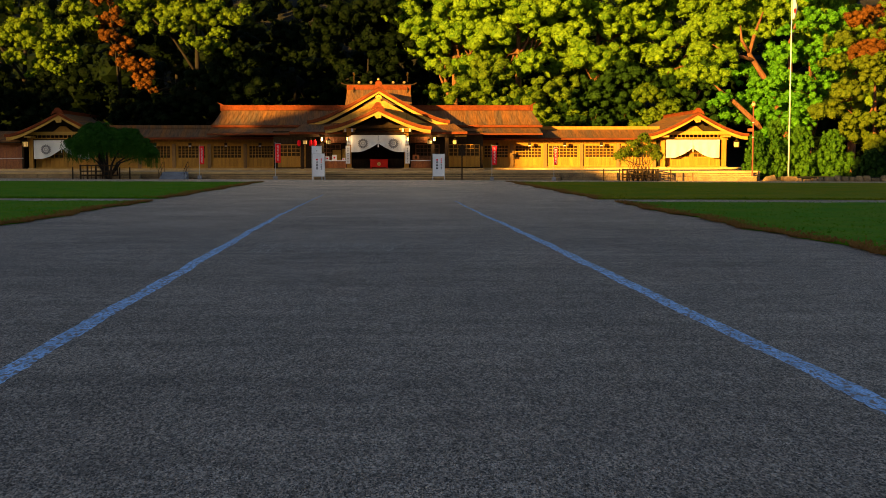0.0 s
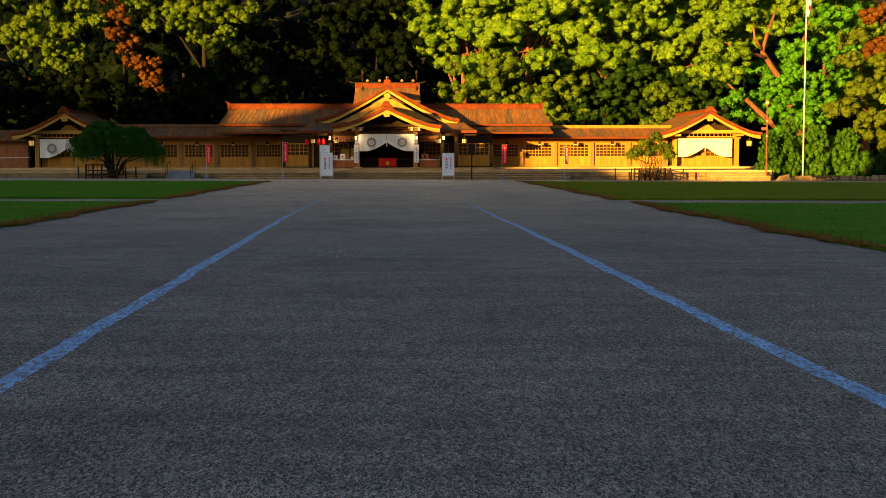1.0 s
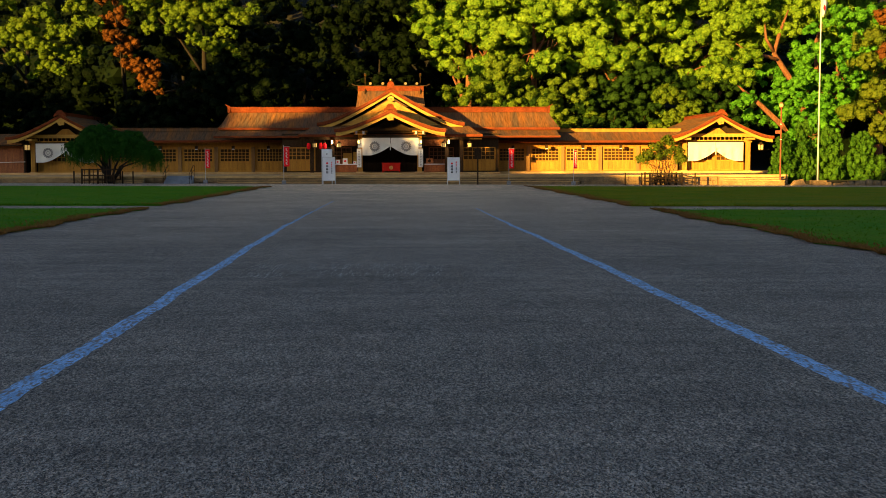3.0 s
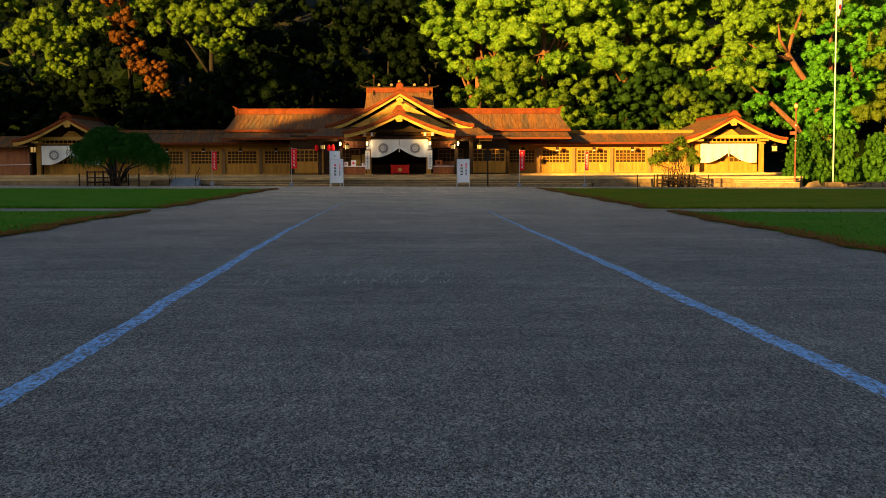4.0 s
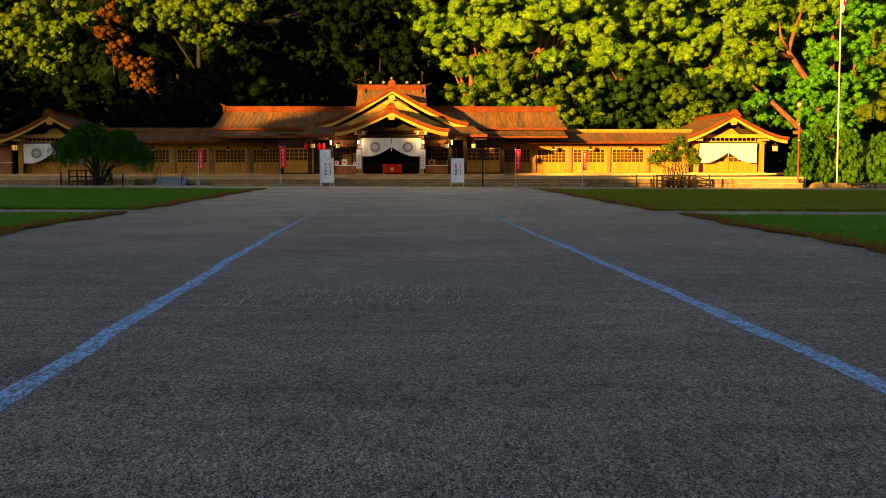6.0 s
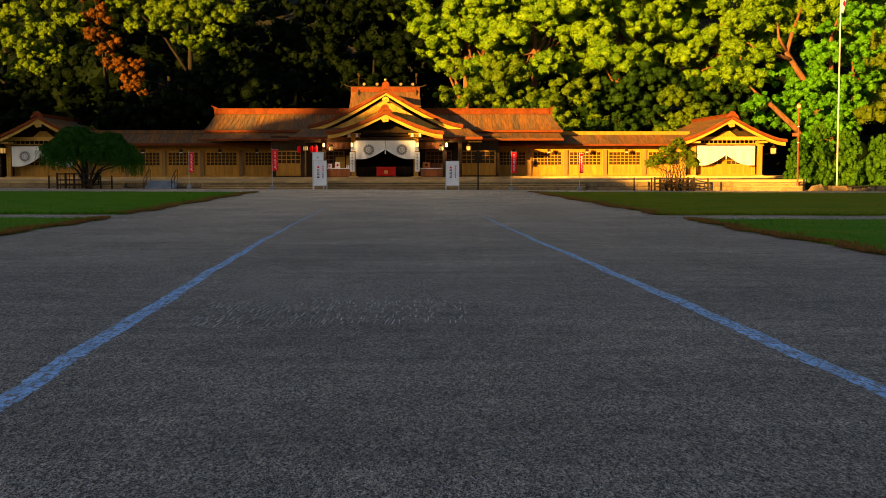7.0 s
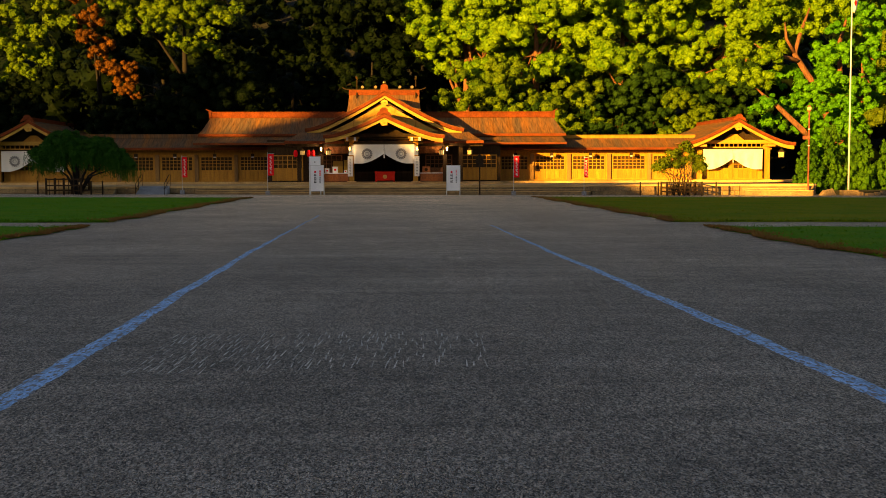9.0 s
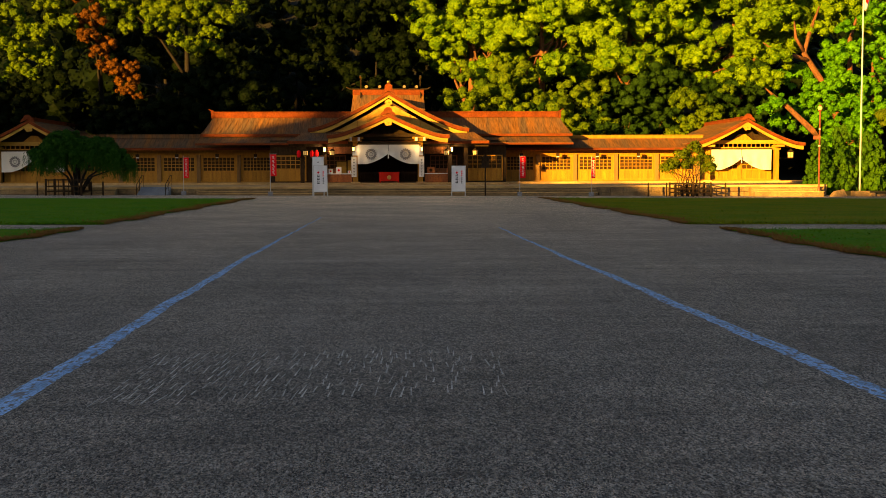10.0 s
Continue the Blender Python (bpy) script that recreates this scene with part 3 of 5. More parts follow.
def lattice_door(root, x0, x1, y, z0, z1, cols=7, rows=3, lower=0.47, wood=CYPRESS):
    """A sliding panel: boards below, small dark panes between bars above."""
    zl = z0 + (z1 - z0) * lower
    s = Shape()
    s.box(x0, x1, y - 0.05, y + 0.03, z0, z0 + 0.1).box(x0, x1, y - 0.05, y + 0.03, z1 - 0.1, z1).box(x0, x1, y - 0.05, y + 0.03, zl - 0.06, zl + 0.06)
    s.box(x0, x0 + 0.1, y - 0.051, y + 0.031, z0, z1).box(x1 - 0.1, x1, y - 0.051, y + 0.031, z0, z1)
    door = s.put("lattice_door", wood, root, "cypress frame with boards below and lattice above")
    n = max(4, int((x1 - x0 - 0.2) / 0.36))
    w = (x1 - x0 - 0.2) / n
    for i in range(n):
        Shape().box(x0 + 0.1 + i * w + 0.006, x0 + 0.1 + (i + 1) * w - 0.006, y - 0.03, y + 0.02, z0 + 0.1, zl - 0.06).put("board", wood, door)
    b = Shape()
    iw, ih = (x1 - x0 - 0.2) / cols, (z1 - 0.1 - zl - 0.06) / rows
    for i in range(1, cols):
        b.box(x0 + 0.1 + i * iw - 0.025, x0 + 0.1 + i * iw + 0.025, y - 0.045, y + 0.01, zl + 0.06, z1 - 0.1)
    for j in range(1, rows):
        b.box(x0 + 0.1, x1 - 0.1, y - 0.047, y + 0.012, zl + 0.06 + j * ih - 0.025, zl + 0.06 + j * ih + 0.025)
    b.put("lattice", wood, door)
    for i in range(cols):
        for j in range(rows):
            Shape().box(x0 + 0.1 + i * iw + 0.025, x0 + 0.1 + (i + 1) * iw - 0.025, y + 0.0, y + 0.02, zl + 0.06 + j * ih + 0.025, zl + 0.06 + (j + 1) * ih - 0.025).put("pane", PANE, door)
    return door


def post(root, x, y, z0, z1, w=0.16, material=CYPRESS):
    return Shape().box(x - w, x + w, y - w, y + w, z0, z1).put("post", material, root)


# ---- corridors ----
def corridor(posts, y, label, eave_z, ridge_z, xl, xr):
    root = empty("shrine_corridor", (sum(posts) / len(posts), y, PZ), label, "building")
    lo, hi = min(posts), max(posts)
    Shape().box(lo, hi, y + 0.1, y + 0.25, PZ, eave_z + 0.3).put("wall", DARK_WOOD, root)
    Shape().box(lo - 0.15, hi + 0.15, y - 0.13, y + 0.12, 3.2, 3.44).put("lintel", CYPRESS, root, "cypress lintel beam")
    Shape().box(lo, hi, y - 0.02, y + 0.1, 3.44, eave_z + 0.15).put("upper_wall", CYPRESS, root, "board strip under the eaves")
    Shape().box(lo - 0.1, hi + 0.1, y - 0.16, y + 0.12, PZ, PZ + 0.12).put("sill", CYPRESS, root)
    for x in posts:
        post(root, x, y - 0.03, PZ, 3.2, 0.16, POST_WOOD)
    for a, b in zip(posts, posts[1:]):
        Shape().box(a + 0.15, a + 0.3, y - 0.02, y + 0.09, PZ + 0.12, 3.2).put("side_board", CYPRESS, root)
        Shape().box(b - 0.3, b - 0.15, y - 0.02, y + 0.09, PZ + 0.12, 3.2).put("side_board", CYPRESS, root)
        lattice_door(root, a + 0.3, b - 0.3, y + 0.02, PZ + 0.12, 3.08, 8, 4, 0.4)
        Shape().box(a + 0.3, b - 0.3, y - 0.02, y + 0.09, 3.08, 3.2).put("transom", CYPRESS, root)
        cx = a + (b - a) * 0.5
        lamp = Shape().box(cx - 0.13, cx + 0.13, y - 1.1, y - 0.84, 3.02, 3.28)
        lamp.put("eave_lamp", DARK_WOOD, root, "small square eave lamp")
        Shape().box(cx - 0.1, cx + 0.1, y - 1.07, y - 0.87, 2.94, 3.02).put("lamp_glass", WHITE, root)
        Shape().tube([(cx, y - 0.97, 3.28), (cx, y - 0.97, 3.75)], [0.015, 0.015], 5).put("lamp_rod", DARK_WOOD, root)
    # roof: front and back slopes, eave edge, ridge
    ye, yr = y - 1.7, y + 0.6
    n = 8

    def slope(s, x0, x1, t, dz):
        rings = []
        for i in range(-n, n + 1):
            u = 1 - abs(i) / n
            yy, z = yr + (yr - ye) * i / n, eave_z + (ridge_z - eave_z) * u ** 1.15 + dz
            rings.append([(x0, yy, z), (x1, yy, z), (x1, yy, z - t), (x0, yy, z - t)])
        return s.loft(rings)
    slope(Shape(), xl, xr, 0.12, 0.0).put("roof", ROOF, root, "weathered copper roof sheets")
    Shape().box(xl, xr, ye - 0.02, ye + 0.2, eave_z - 0.2, eave_z - 0.005).put("eave_edge", EDGE, root, "red-brown eave edge")
    Shape().box(xl, xr, yr - 0.2, yr + 0.2, ridge_z - 0.05, ridge_z + 0.2).box(xl, xr, yr - 0.26, yr + 0.26, ridge_z + 0.2, ridge_z + 0.26).put("ridge", CYPRESS if xl > 0 else ROOF, root)
    r = Shape()
    for i in range(int((xr - xl) / 0.45)):
        x = xl + 0.2 + i * 0.45
        r.add([(x, ye + 0.2, eave_z - 0.22), (x + 0.09, ye + 0.2, eave_z - 0.22), (x + 0.09, y, eave_z + 0.28), (x, y, eave_z + 0.28), (x, ye + 0.2, eave_z - 0.13), (x + 0.09, ye + 0.2, eave_z - 0.13), (x + 0.09, y, eave_z + 0.37), (x, y, eave_z + 0.37)],
              [(3, 2, 1, 0), (4, 5, 6, 7), (0, 1, 5, 4), (1, 2, 6, 5), (2, 3, 7, 6), (3, 0, 4, 7)])
    tagged(r.put("rafters", CYPRESS, root), kind="stuff")
    return root


corridor([-27.4, -24.15, -20.86, -17.47, -14.02, -10.95], 113, "shaded cypress corridor with lattice doors and copper roof", 3.8, 4.75, -27.6, -9.6)
corridor([8.85, 11.92, 15.2, 18.78, 22.38, 26.0], 113, "sunlit cypress corridor with lattice doors and copper roof", 3.72, 4.62, 8.0, 26.6)
# ---- side gates ----
def side_gate(cx, label, lit):
    y = 111.5
    root = empty("shrine_side_gate", (cx, y, PZ), label, "building")
    line = gable_roof(root, cx, 5.0, 6.15, 4.0, y - 1.6, y + 13, thick=0.28, board=0.29, lift=0.1)
    ridge_cap(root, cx, y - 1.5, y + 13, 6.1, 0.2, 0.18, knob=False)
    gegyo(root, cx, y - 1.42, 5.38, 0.52)
    for dx in (-3.0, 3.0):
        post(root, cx + dx, y, PZ, 3.75, 0.19)
        Shape().box(cx + dx - 0.32, cx + dx + 0.32, y - 1.2, y + 0.3, 3.75, 3.93).put("bracket", PALE_WOOD, root, "bracket arm with white-painted end")
        Shape().box(cx + dx - 0.3, cx + dx + 0.3, y - 0.3, y + 0.3, PZ - 0.1, PZ + 0.06).put("base_stone", STEP, root)
    Shape().box(cx - 3.35, cx + 3.35, y - 0.14, y + 0.14, 3.52, 3.75).put("tie_beam", CYPRESS, root)
    Shape().box(cx - 3.7, cx + 3.7, y - 0.16, y + 0.16, 4.02, 4.34).put("rainbow_beam", PALE_WOOD, root, "pale curved tie beam")
    s = Shape()
    for i in range(15):
        x = cx - 2.8 + i * 0.4
        s.box(x - 0.03, x + 0.03, y - 0.05, y + 0.05, 3.75, 4.02)
    s.put("transom_bars", CYPRESS, root)
    Shape().prism([(cx - 0.9, 4.34), (cx + 0.9, 4.34), (cx + 0.25, 4.86), (cx - 0.25, 4.86)], y - 0.1, y + 0.1).put("strut", CYPRESS, root, "frog-leg strut")
    inner = [(x, z - 0.5) for x, z in line[4:-4]]
    Shape().prism([(line[4][0], 4.3)] + inner + [(line[-5][0], 4.3)], y + 0.3, y + 0.42).put("gable_wall", DARK_WOOD, root)
    # doors behind the curtain
    for a, b in ((-2.8, -0.12), (0.12, 2.8)):
        lattice_door(root, cx + a, cx + b, y + 0.7, PZ + 0.1, 3.4, cols=6, rows=4, lower=0.36)
    Shape().box(cx - 0.12, cx + 0.12, y + 0.58, y + 0.8, PZ, 3.5).put("mullion", CYPRESS, root)
    Shape().box(cx - 3.1, cx + 3.1, y + 0.76, y + 0.9, PZ, 4.3).put("wall", DARK_WOOD, root)
    for dx in (-3.0, 3.0):
        Shape().box(cx + dx - 0.08, cx + dx + 0.08, y + 0.2, y + 11, PZ, 4.2).put("side_wall", DARK_WOOD, root)
    Shape().box(cx - 3.4, cx + 3.4, y + 0.2, y + 0.75, PZ - 0.02, PZ + 0.1).put("sill", CYPRESS, root)
    noren(cx - 0.1, 2.62, y - 0.2, 3.55, 1.78, 2.72, "white split ceremonial curtain hung across the side gate", not lit)
    return root


side_gate(29.5, "sunlit cypress side gate with curved gable roof", True)
side_gate(-31.0, "shaded cypress side gate with curved gable roof", False)


def hanging_lantern(x, y, z, k=1.0, label="bronze hanging lantern with warm paper panes"):
    root = empty("hanging_lantern", (x, y, z), label, "lantern", "eave lanterns")
    Shape().tube([(x, y, z + 0.2 * k), (x, y, z + 0.28 * k), (x, y, z + 0.42 * k)], [0.34 * k, 0.2 * k, 0.04 * k], 6).put("cap", DARK_WOOD, root, "dark flared bronze cap")
    Shape().tube([(x, y, z - 0.18 * k), (x, y, z + 0.2 * k)], [0.2 * k, 0.22 * k], 6).put("panes", GLOW, root, "amber paper panes")
    Shape().tube([(x, y, z - 0.25 * k), (x, y, z - 0.18 * k)], [0.16 * k, 0.25 * k], 6).put("foot", DARK_WOOD, root)
    Shape().tube([(x, y, z + 0.42 * k), (x, y, z + 1.0 * k)], [0.015, 0.015], 5).put("chain", DARK_WOOD, root)
    for q in range(6):
        a = math.pi * q / 3
        Shape().tube([(x + 0.215 * k * math.cos(a), y + 0.215 * k * math.sin(a), z - 0.18 * k), (x + 0.235 * k * math.cos(a), y + 0.235 * k * math.sin(a), z + 0.2 * k)], [0.02 * k] * 2, 4).put("rib", DARK_WOOD, root)


hanging_lantern(33.6, 111.0, 3.05, 1.2)
hanging_lantern(-34.4, 111.0, 3.15, 1.2)


def annex(x0, x1, y):
    root = empty("wooden_annex", ((x0 + x1) / 2, y, TZ), "low reddish boarded annex beside the shaded gate", "building")
    n = int((x1 - x0) / 0.42)
    for i in range(n):
        w = (x1 - x0) / n
        Shape().box(x0 + i * w + 0.008, x0 + (i + 1) * w - 0.008, y - 0.03, y + 0.04, TZ, 3.3).put("board", RED_WOOD, root)
    Shape().box(x0, x1, y + 0.04, y + 4, TZ, 3.3).put("body", DARK_WOOD, root)
    slope_roof(Shape(), x0, x1, y - 1.2, 3.55, x0, x1, y + 2, 4.5, 0.14).put("roof", ROOF, root, "dark copper roof")
    Shape().box(x0, x1, y - 1.22, y - 1.0, 3.3, 3.405).put("eave_edge", DARK_WOOD, root)
    for x in (x0 + 0.1, x1 - 0.1, (x0 + x1) / 2):
        post(root, x, y - 0.12, TZ, 3.3, 0.09, DARK_WOOD)
    Shape().tube([(x0, y - 0.35, 1.75), ((x0 + x1) / 2, y - 0.35, 1.65), (x1, y - 0.35, 1.85)], [0.03] * 3, 6).put("rope", CLOTH, root, "pale rope")


# ---- worship hall ----
AX = -1.0


def slope_roof(s, xa0, xa1, ya, za, xb0, xb1, yb, zb, t, n=8, power=1.2):
    """A roof plane from the eave (xa0..xa1, ya, za) up to (xb0..xb1, yb, zb), slightly hollow."""
    rings = []
    for i in range(n + 1):
        w = i / n
        z, y = za + (zb - za) * w ** power, ya + (yb - ya) * w
        p0, p1 = xa0 + (xb0 - xa0) * w, xa1 + (xb1 - xa1) * w
        rings.append([(p0, y, z), (p1, y, z), (p1, y, z - t), (p0, y, z - t)])
    s.loft(rings)
    return s


def worship_hall():
    root = empty("worship_hall", (AX, 110, PZ), "wooden shrine worship hall with tiered copper gable roofs", "building")
    # long main roof, ridge along the front
    s = slope_roof(Shape(), -17.0, 14.7, 111.2, 4.95, -16.3, 13.9, 114, 6.55, 0.14)
    slope_roof(Shape(), -17.0, 14.7, 116.8, 4.95, -16.3, 13.9, 114.003, 6.55, 0.14).put("back_roof", ROOF, root, "long weathered copper roof")
    s.put("main_roof", ROOF, root, "long weathered copper roof")
    Shape().box(-17.0, 14.7, 111.16, 111.4, 4.73, 4.945).put("eave_edge", EDGE, root, "red-brown eave edge")
    ribs = Shape()
    for i in range(69):
        u0 = i / 68
        xa, xb = -16.9 + 31.5 * u0, -16.2 + 30.0 * u0
        pts = [(xa + (xb - xa) * w, 111.2 + 2.8 * w, 4.95 + 1.6 * w ** 1.2 + 0.012) for w in (0, 0.25, 0.5, 0.75, 0.98)]
        ribs.tube(pts, [0.013] * 5, 4, False)
    tagged(ribs.put("standing_seams", ROOF, root), kind="stuff")
    Shape().box(-16.2, 13.8, 113.75, 114.25, 6.45, 6.9).put("main_ridge", EDGE, root, "red-brown ridge course")
    Shape().box(-16.5, 14.1, 113.68, 114.32, 6.9, 6.97).put("ridge_cap", EDGE, root)
    for x, d in ((-16.35, -1), (13.95, 1)):
        Shape().prism([(x - 0.12, 6.4), (x + 0.12, 6.4), (x + 0.12, 7.05), (x + 0.35 * d + 0.05, 7.2), (x + 0.35 * d - 0.05, 7.2), (x - 0.12, 7.0)], 113.7, 114.3).put("ridge_end_ornament", EDGE, root)
    # gable walls and upper wall
    for x in (-16.0, 13.6):
        g = Shape()
        g.add([(x, 111.5, 4.6), (x, 116.5, 4.6), (x, 114, 6.4), (x + 0.15, 111.5, 4.6), (x + 0.15, 116.5, 4.6), (x + 0.15, 114, 6.4)], [(0, 1, 2), (5, 4, 3), (0, 3, 4, 1), (1, 4, 5, 2), (2, 5, 3, 0)])
        g.put("gable_wall", DARK_WOOD, root)
    # lower side roofs of the hall
    s = slope_roof(Shape(), -17.0, -7.6, 108.6, 4.12, -17.0, -7.6, 111.6, 4.74, 0.12, 5)
    s.put("lower_roof", ROOF, root, "lower copper roof")
    s = slope_roof(Shape(), 5.8, 14.4, 108.6, 4.12, 5.8, 14.4, 111.6, 4.74, 0.12, 5)
    s.put("lower_roof", ROOF, root, "lower copper roof")
    Shape().box(-17.0, -7.6, 108.58, 108.8, 3.95, 4.1).put("eave_edge", EDGE, root)
    Shape().box(5.8, 14.4, 108.58, 108.8, 3.95, 4.1).put("eave_edge", EDGE, root)
    # middle roof of the porch, wide and low
    s = slope_roof(Shape(), -9.0, 7.0, 104.4, 4.16, -7.4, 5.4, 109.8, 5.6, 0.14)
    s.put("porch_roof", ROOF, root, "broad copper porch roof")
    Shape().box(-9.02, 7.02, 104.36, 104.6, 3.94, 4.15).put("eave_edge", EDGE, root, "red-brown eave edge")
    for x0, x1, d in ((-9.0, -7.4, 1), (7.0, 5.4, -1)):
        Shape().add([(x0, 104.6, 4.0), (x0, 110.4, 4.0), (x1, 110.4, 5.5), (x1, 109.7, 5.5)], [(0, 1, 2, 3)]).put("hip_wall", DARK_WOOD, root)
    # upper gable
    line = gable_roof(root, AX, 6.6, 8.32, 5.18, 107.4, 114.5, thick=0.32, board=0.31, lift=0.12, power=1.25, rows=False)
    ridge_cap(root, AX, 107.5, 120, 8.25, 0.22, 0.4)
    face = [(x, z - 0.9) for x, z in line[3:-3]]
    Shape().prism([(line[3][0], 4.9)] + face + [(line[-4][0], 4.9)], 107.95, 108.1).put("gable_wall", PALE_WOOD, root, "pale boarded gable wall")
    for i in range(-6, 7):
        x = AX + i * 0.86
        u = abs(i * 0.86) / 6.6
        zt = 8.32 - (8.32 - 5.18) * (1 - (1 - u) ** 1.25) - 0.95
        if zt > 5.5 and i:
            Shape().box(x - 0.05, x + 0.05, 107.88, 107.95, 5.2, zt).put("batten", CYPRESS, root)
    gegyo(root, AX, 107.5, 7.4, 0.5)
    for d in (-1, 1):
        Shape().prism([(AX + d * 0.5, 6.8), (AX + d * 1.9, 6.1), (AX + d * 1.6, 6.0), (AX + d * 0.5, 6.5)], 107.86, 107.9).put("carved_wing", CYPRESS, root)
    # front gable over the stairs
    line = gable_roof(root, AX - 0.0, 4.75, 6.22, 4.5, 102.0, 109.2, thick=0.3, board=0.29, lift=0.08, power=1.35)
    ridge_cap(root, AX, 102.1, 109, 6.18, 0.2, 0.24, knob=False)
    gegyo(root, AX, 102.2, 5.5, 0.5)
    face = [(x, z - 0.75) for x, z in line[7:-7]]
    Shape().prism([(line[7][0], 4.25)] + face + [(line[-8][0], 4.25)], 104.2, 104.3).put("gable_wall", DARK_WOOD, root)
    # porch pillars and beams
    for x in (-3.62, 1.5):
        post(root, x, 104, PZ, 4.3, 0.2, CYPRESS)
        Shape().box(x - 0.36, x + 0.36, 103.64, 104.36, TZ + 0.1, PZ + 0.08).put("base_stone", STEP, root)
        for dz, w in ((4.1, 0.5), (4.3, 0.62)):
            Shape().box(x - w, x + w, 103.1, 104.4, dz, dz + 0.14).put("bracket", CYPRESS, root, "stepped bracket arm")
        for dx in (-0.4, 0.22):
            Shape().box(x + dx, x + dx + 0.18, 102.98, 103.1, 4.12, 4.4).put("bracket_end", WHITE, root, "white-painted bracket end")
        Shape().box(x - 0.22, x + 0.22, 103.76, 103.79, 3.0, 3.75).put("pillar_plate", STEEL, root, "pale metal pillar plate")
    Shape().box(-4.2, 2.1, 103.85, 104.15, 3.9, 4.1).put("porch_beam", DARK_WOOD, root)
    Shape().box(-4.4, 2.3, 103.8, 104.2, 4.45, 4.7).put("upper_beam", DARK_WOOD, root)
    for x in (-7.9, -6.1, 3.9, 5.2):
        post(root, x, 105.2, PZ, 4.0, 0.16, DARK_WOOD)
    Shape().box(-9.0, 7.0, 105.05, 105.35, 3.72, 3.95).put("eave_beam", DARK_WOOD, root)
    # bamboo blinds rolled under the eaves
    for a, b in ((-6.0, -3.9), (1.85, 3.75)):
        s = Shape()
        for i in range(int((b - a) / 0.07)):
            s.tube([(a + i * 0.07, 105.3, 3.15), (a + i * 0.07, 105.3, 3.72)], [0.028, 0.028], 5, False)
        s.put("reed_blind", RED_WOOD, root, "reddish reed blind half rolled up")
    # inner walls: dark hall, open in the middle
    Shape().box(-10.9, -4.2, 109.2, 109.4, PZ, 4.2).put("wall", DARK_WOOD, root)
    Shape().box(2.1, 8.8, 109.2, 109.4, PZ, 4.2).put("wall", DARK_WOOD, root)
    Shape().box(-4.2, 2.1, 113.5, 113.7, PZ, 4.6).put("inner_wall", DARK_WOOD, root)
    for x in (-4.2, 1.98):
        Shape().box(x, x + 0.12, 109.4, 113.5, PZ, 4.6).put("inner_side", DARK_WOOD, root)
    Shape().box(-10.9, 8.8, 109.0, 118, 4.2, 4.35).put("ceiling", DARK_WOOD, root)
    for x in (-10.9, 8.65):
        Shape().box(x, x + 0.15, 109.4, 113, PZ, 4.2).put("side_wall", DARK_WOOD, root)
    lattice_door(root, -10.5, -7.9, 109.1, PZ + 0.1, 3.1, 6, 3)
    lattice_door(root, 2.4, 4.7, 109.1, PZ + 0.1, 3.1, 6, 3, wood=RED_WOOD)
    lattice_door(root, 5.5, 8.5, 109.1, PZ + 0.1, 3.1, 7, 3)
    lattice_door(root, -7.3, -4.6, 109.1, PZ + 0.1, 3.1, 6, 3, wood=RED_WOOD)
    return root


annex(-52.0, -35.0, 112.6)
worship_hall()
noren(-1.02, 2.42, 103.7, 3.86, 2.32, 3.1, "cream split ceremonial curtain over the hall entrance")


def inner_sanctuary():
    root = empty("inner_sanctuary", (-1.15, 122, 5), "inner sanctuary roof with gilt ridge logs and crossed finials", "building")
    s = slope_roof(Shape(), -4.65, 2.35, 116.5, 6.2, -4.45, 2.15, 122, 9.1, 0.2)
    slope_roof(Shape(), -4.65, 2.35, 127.5, 6.2, -4.5, 2.2, 122.003, 9.1, 0.2).put("back_roof", ROOF, root)
    s.put("roof", ROOF, root, "steep copper roof")
    Shape().box(-4.4, 2.1, 117.5, 126.5, 0.6, 7.0).put("body", DARK_WOOD, root)
    Shape().box(-4.5, 2.2, 121.7, 122.3, 8.95, 9.45).put("ridge", EDGE, root, "red-brown ridge box")
    Shape().box(-4.75, 2.45, 121.6, 122.4, 9.45, 9.53).put("ridge_cap", DARK_WOOD, root)
    for x, d in ((-4.75, -1), (2.45, 1)):
        Shape().prism([(x, 9.45), (x + d * 0.35, 9.62), (x + d * 0.37, 9.7), (x, 9.56)], 121.7, 122.3).put("ridge_tip", DARK_WOOD, root)
    for px in (-3.2, -1.95, 0.35, 1.5):
        lg = Shape().tube([(px, 121.3, 9.68), (px, 121.9, 9.68), (px, 122.7, 9.68)], [0.15, 0.2, 0.15], 10)
        log = lg.put("ridge_log", DARK_WOOD, root)
        Shape().tube([(px, 121.22, 9.68), (px, 121.3, 9.68)], [0.14, 0.14], 12).put("end_cap", GOLD, log, "gilt end cap")
    for x in (-3.75, 1.5 - 0.05 + 0.4):
        for d in (-1, 1):
            f = Shape().tube([(x, 122 - d * 1.0, 8.3), (x, 122, 9.5), (x, 122 + d * 0.95, 10.65)], [0.07, 0.06, 0.05], 4)
            fin = f.put("crossed_finial", DARK_WOOD, root)
            Shape().tube([(x, 122 + d * 0.83, 10.5), (x, 122 + d * 0.97, 10.68)], [0.1, 0.1], 6).put("tip", GOLD, fin, "gilt finial tip")


inner_sanctuary()

# ---- forest ----
def ball_faces():
    """The eighty triangles of a unit ball, as an array (80, 3, 3)."""
    bm = bmesh.new()
    bmesh.ops.create_icosphere(bm, subdivisions=2, radius=1.0)
    out = np.array([[tuple(v.co) for v in f.verts] for f in bm.faces])
    bm.free()
    return out


BALL = ball_faces()


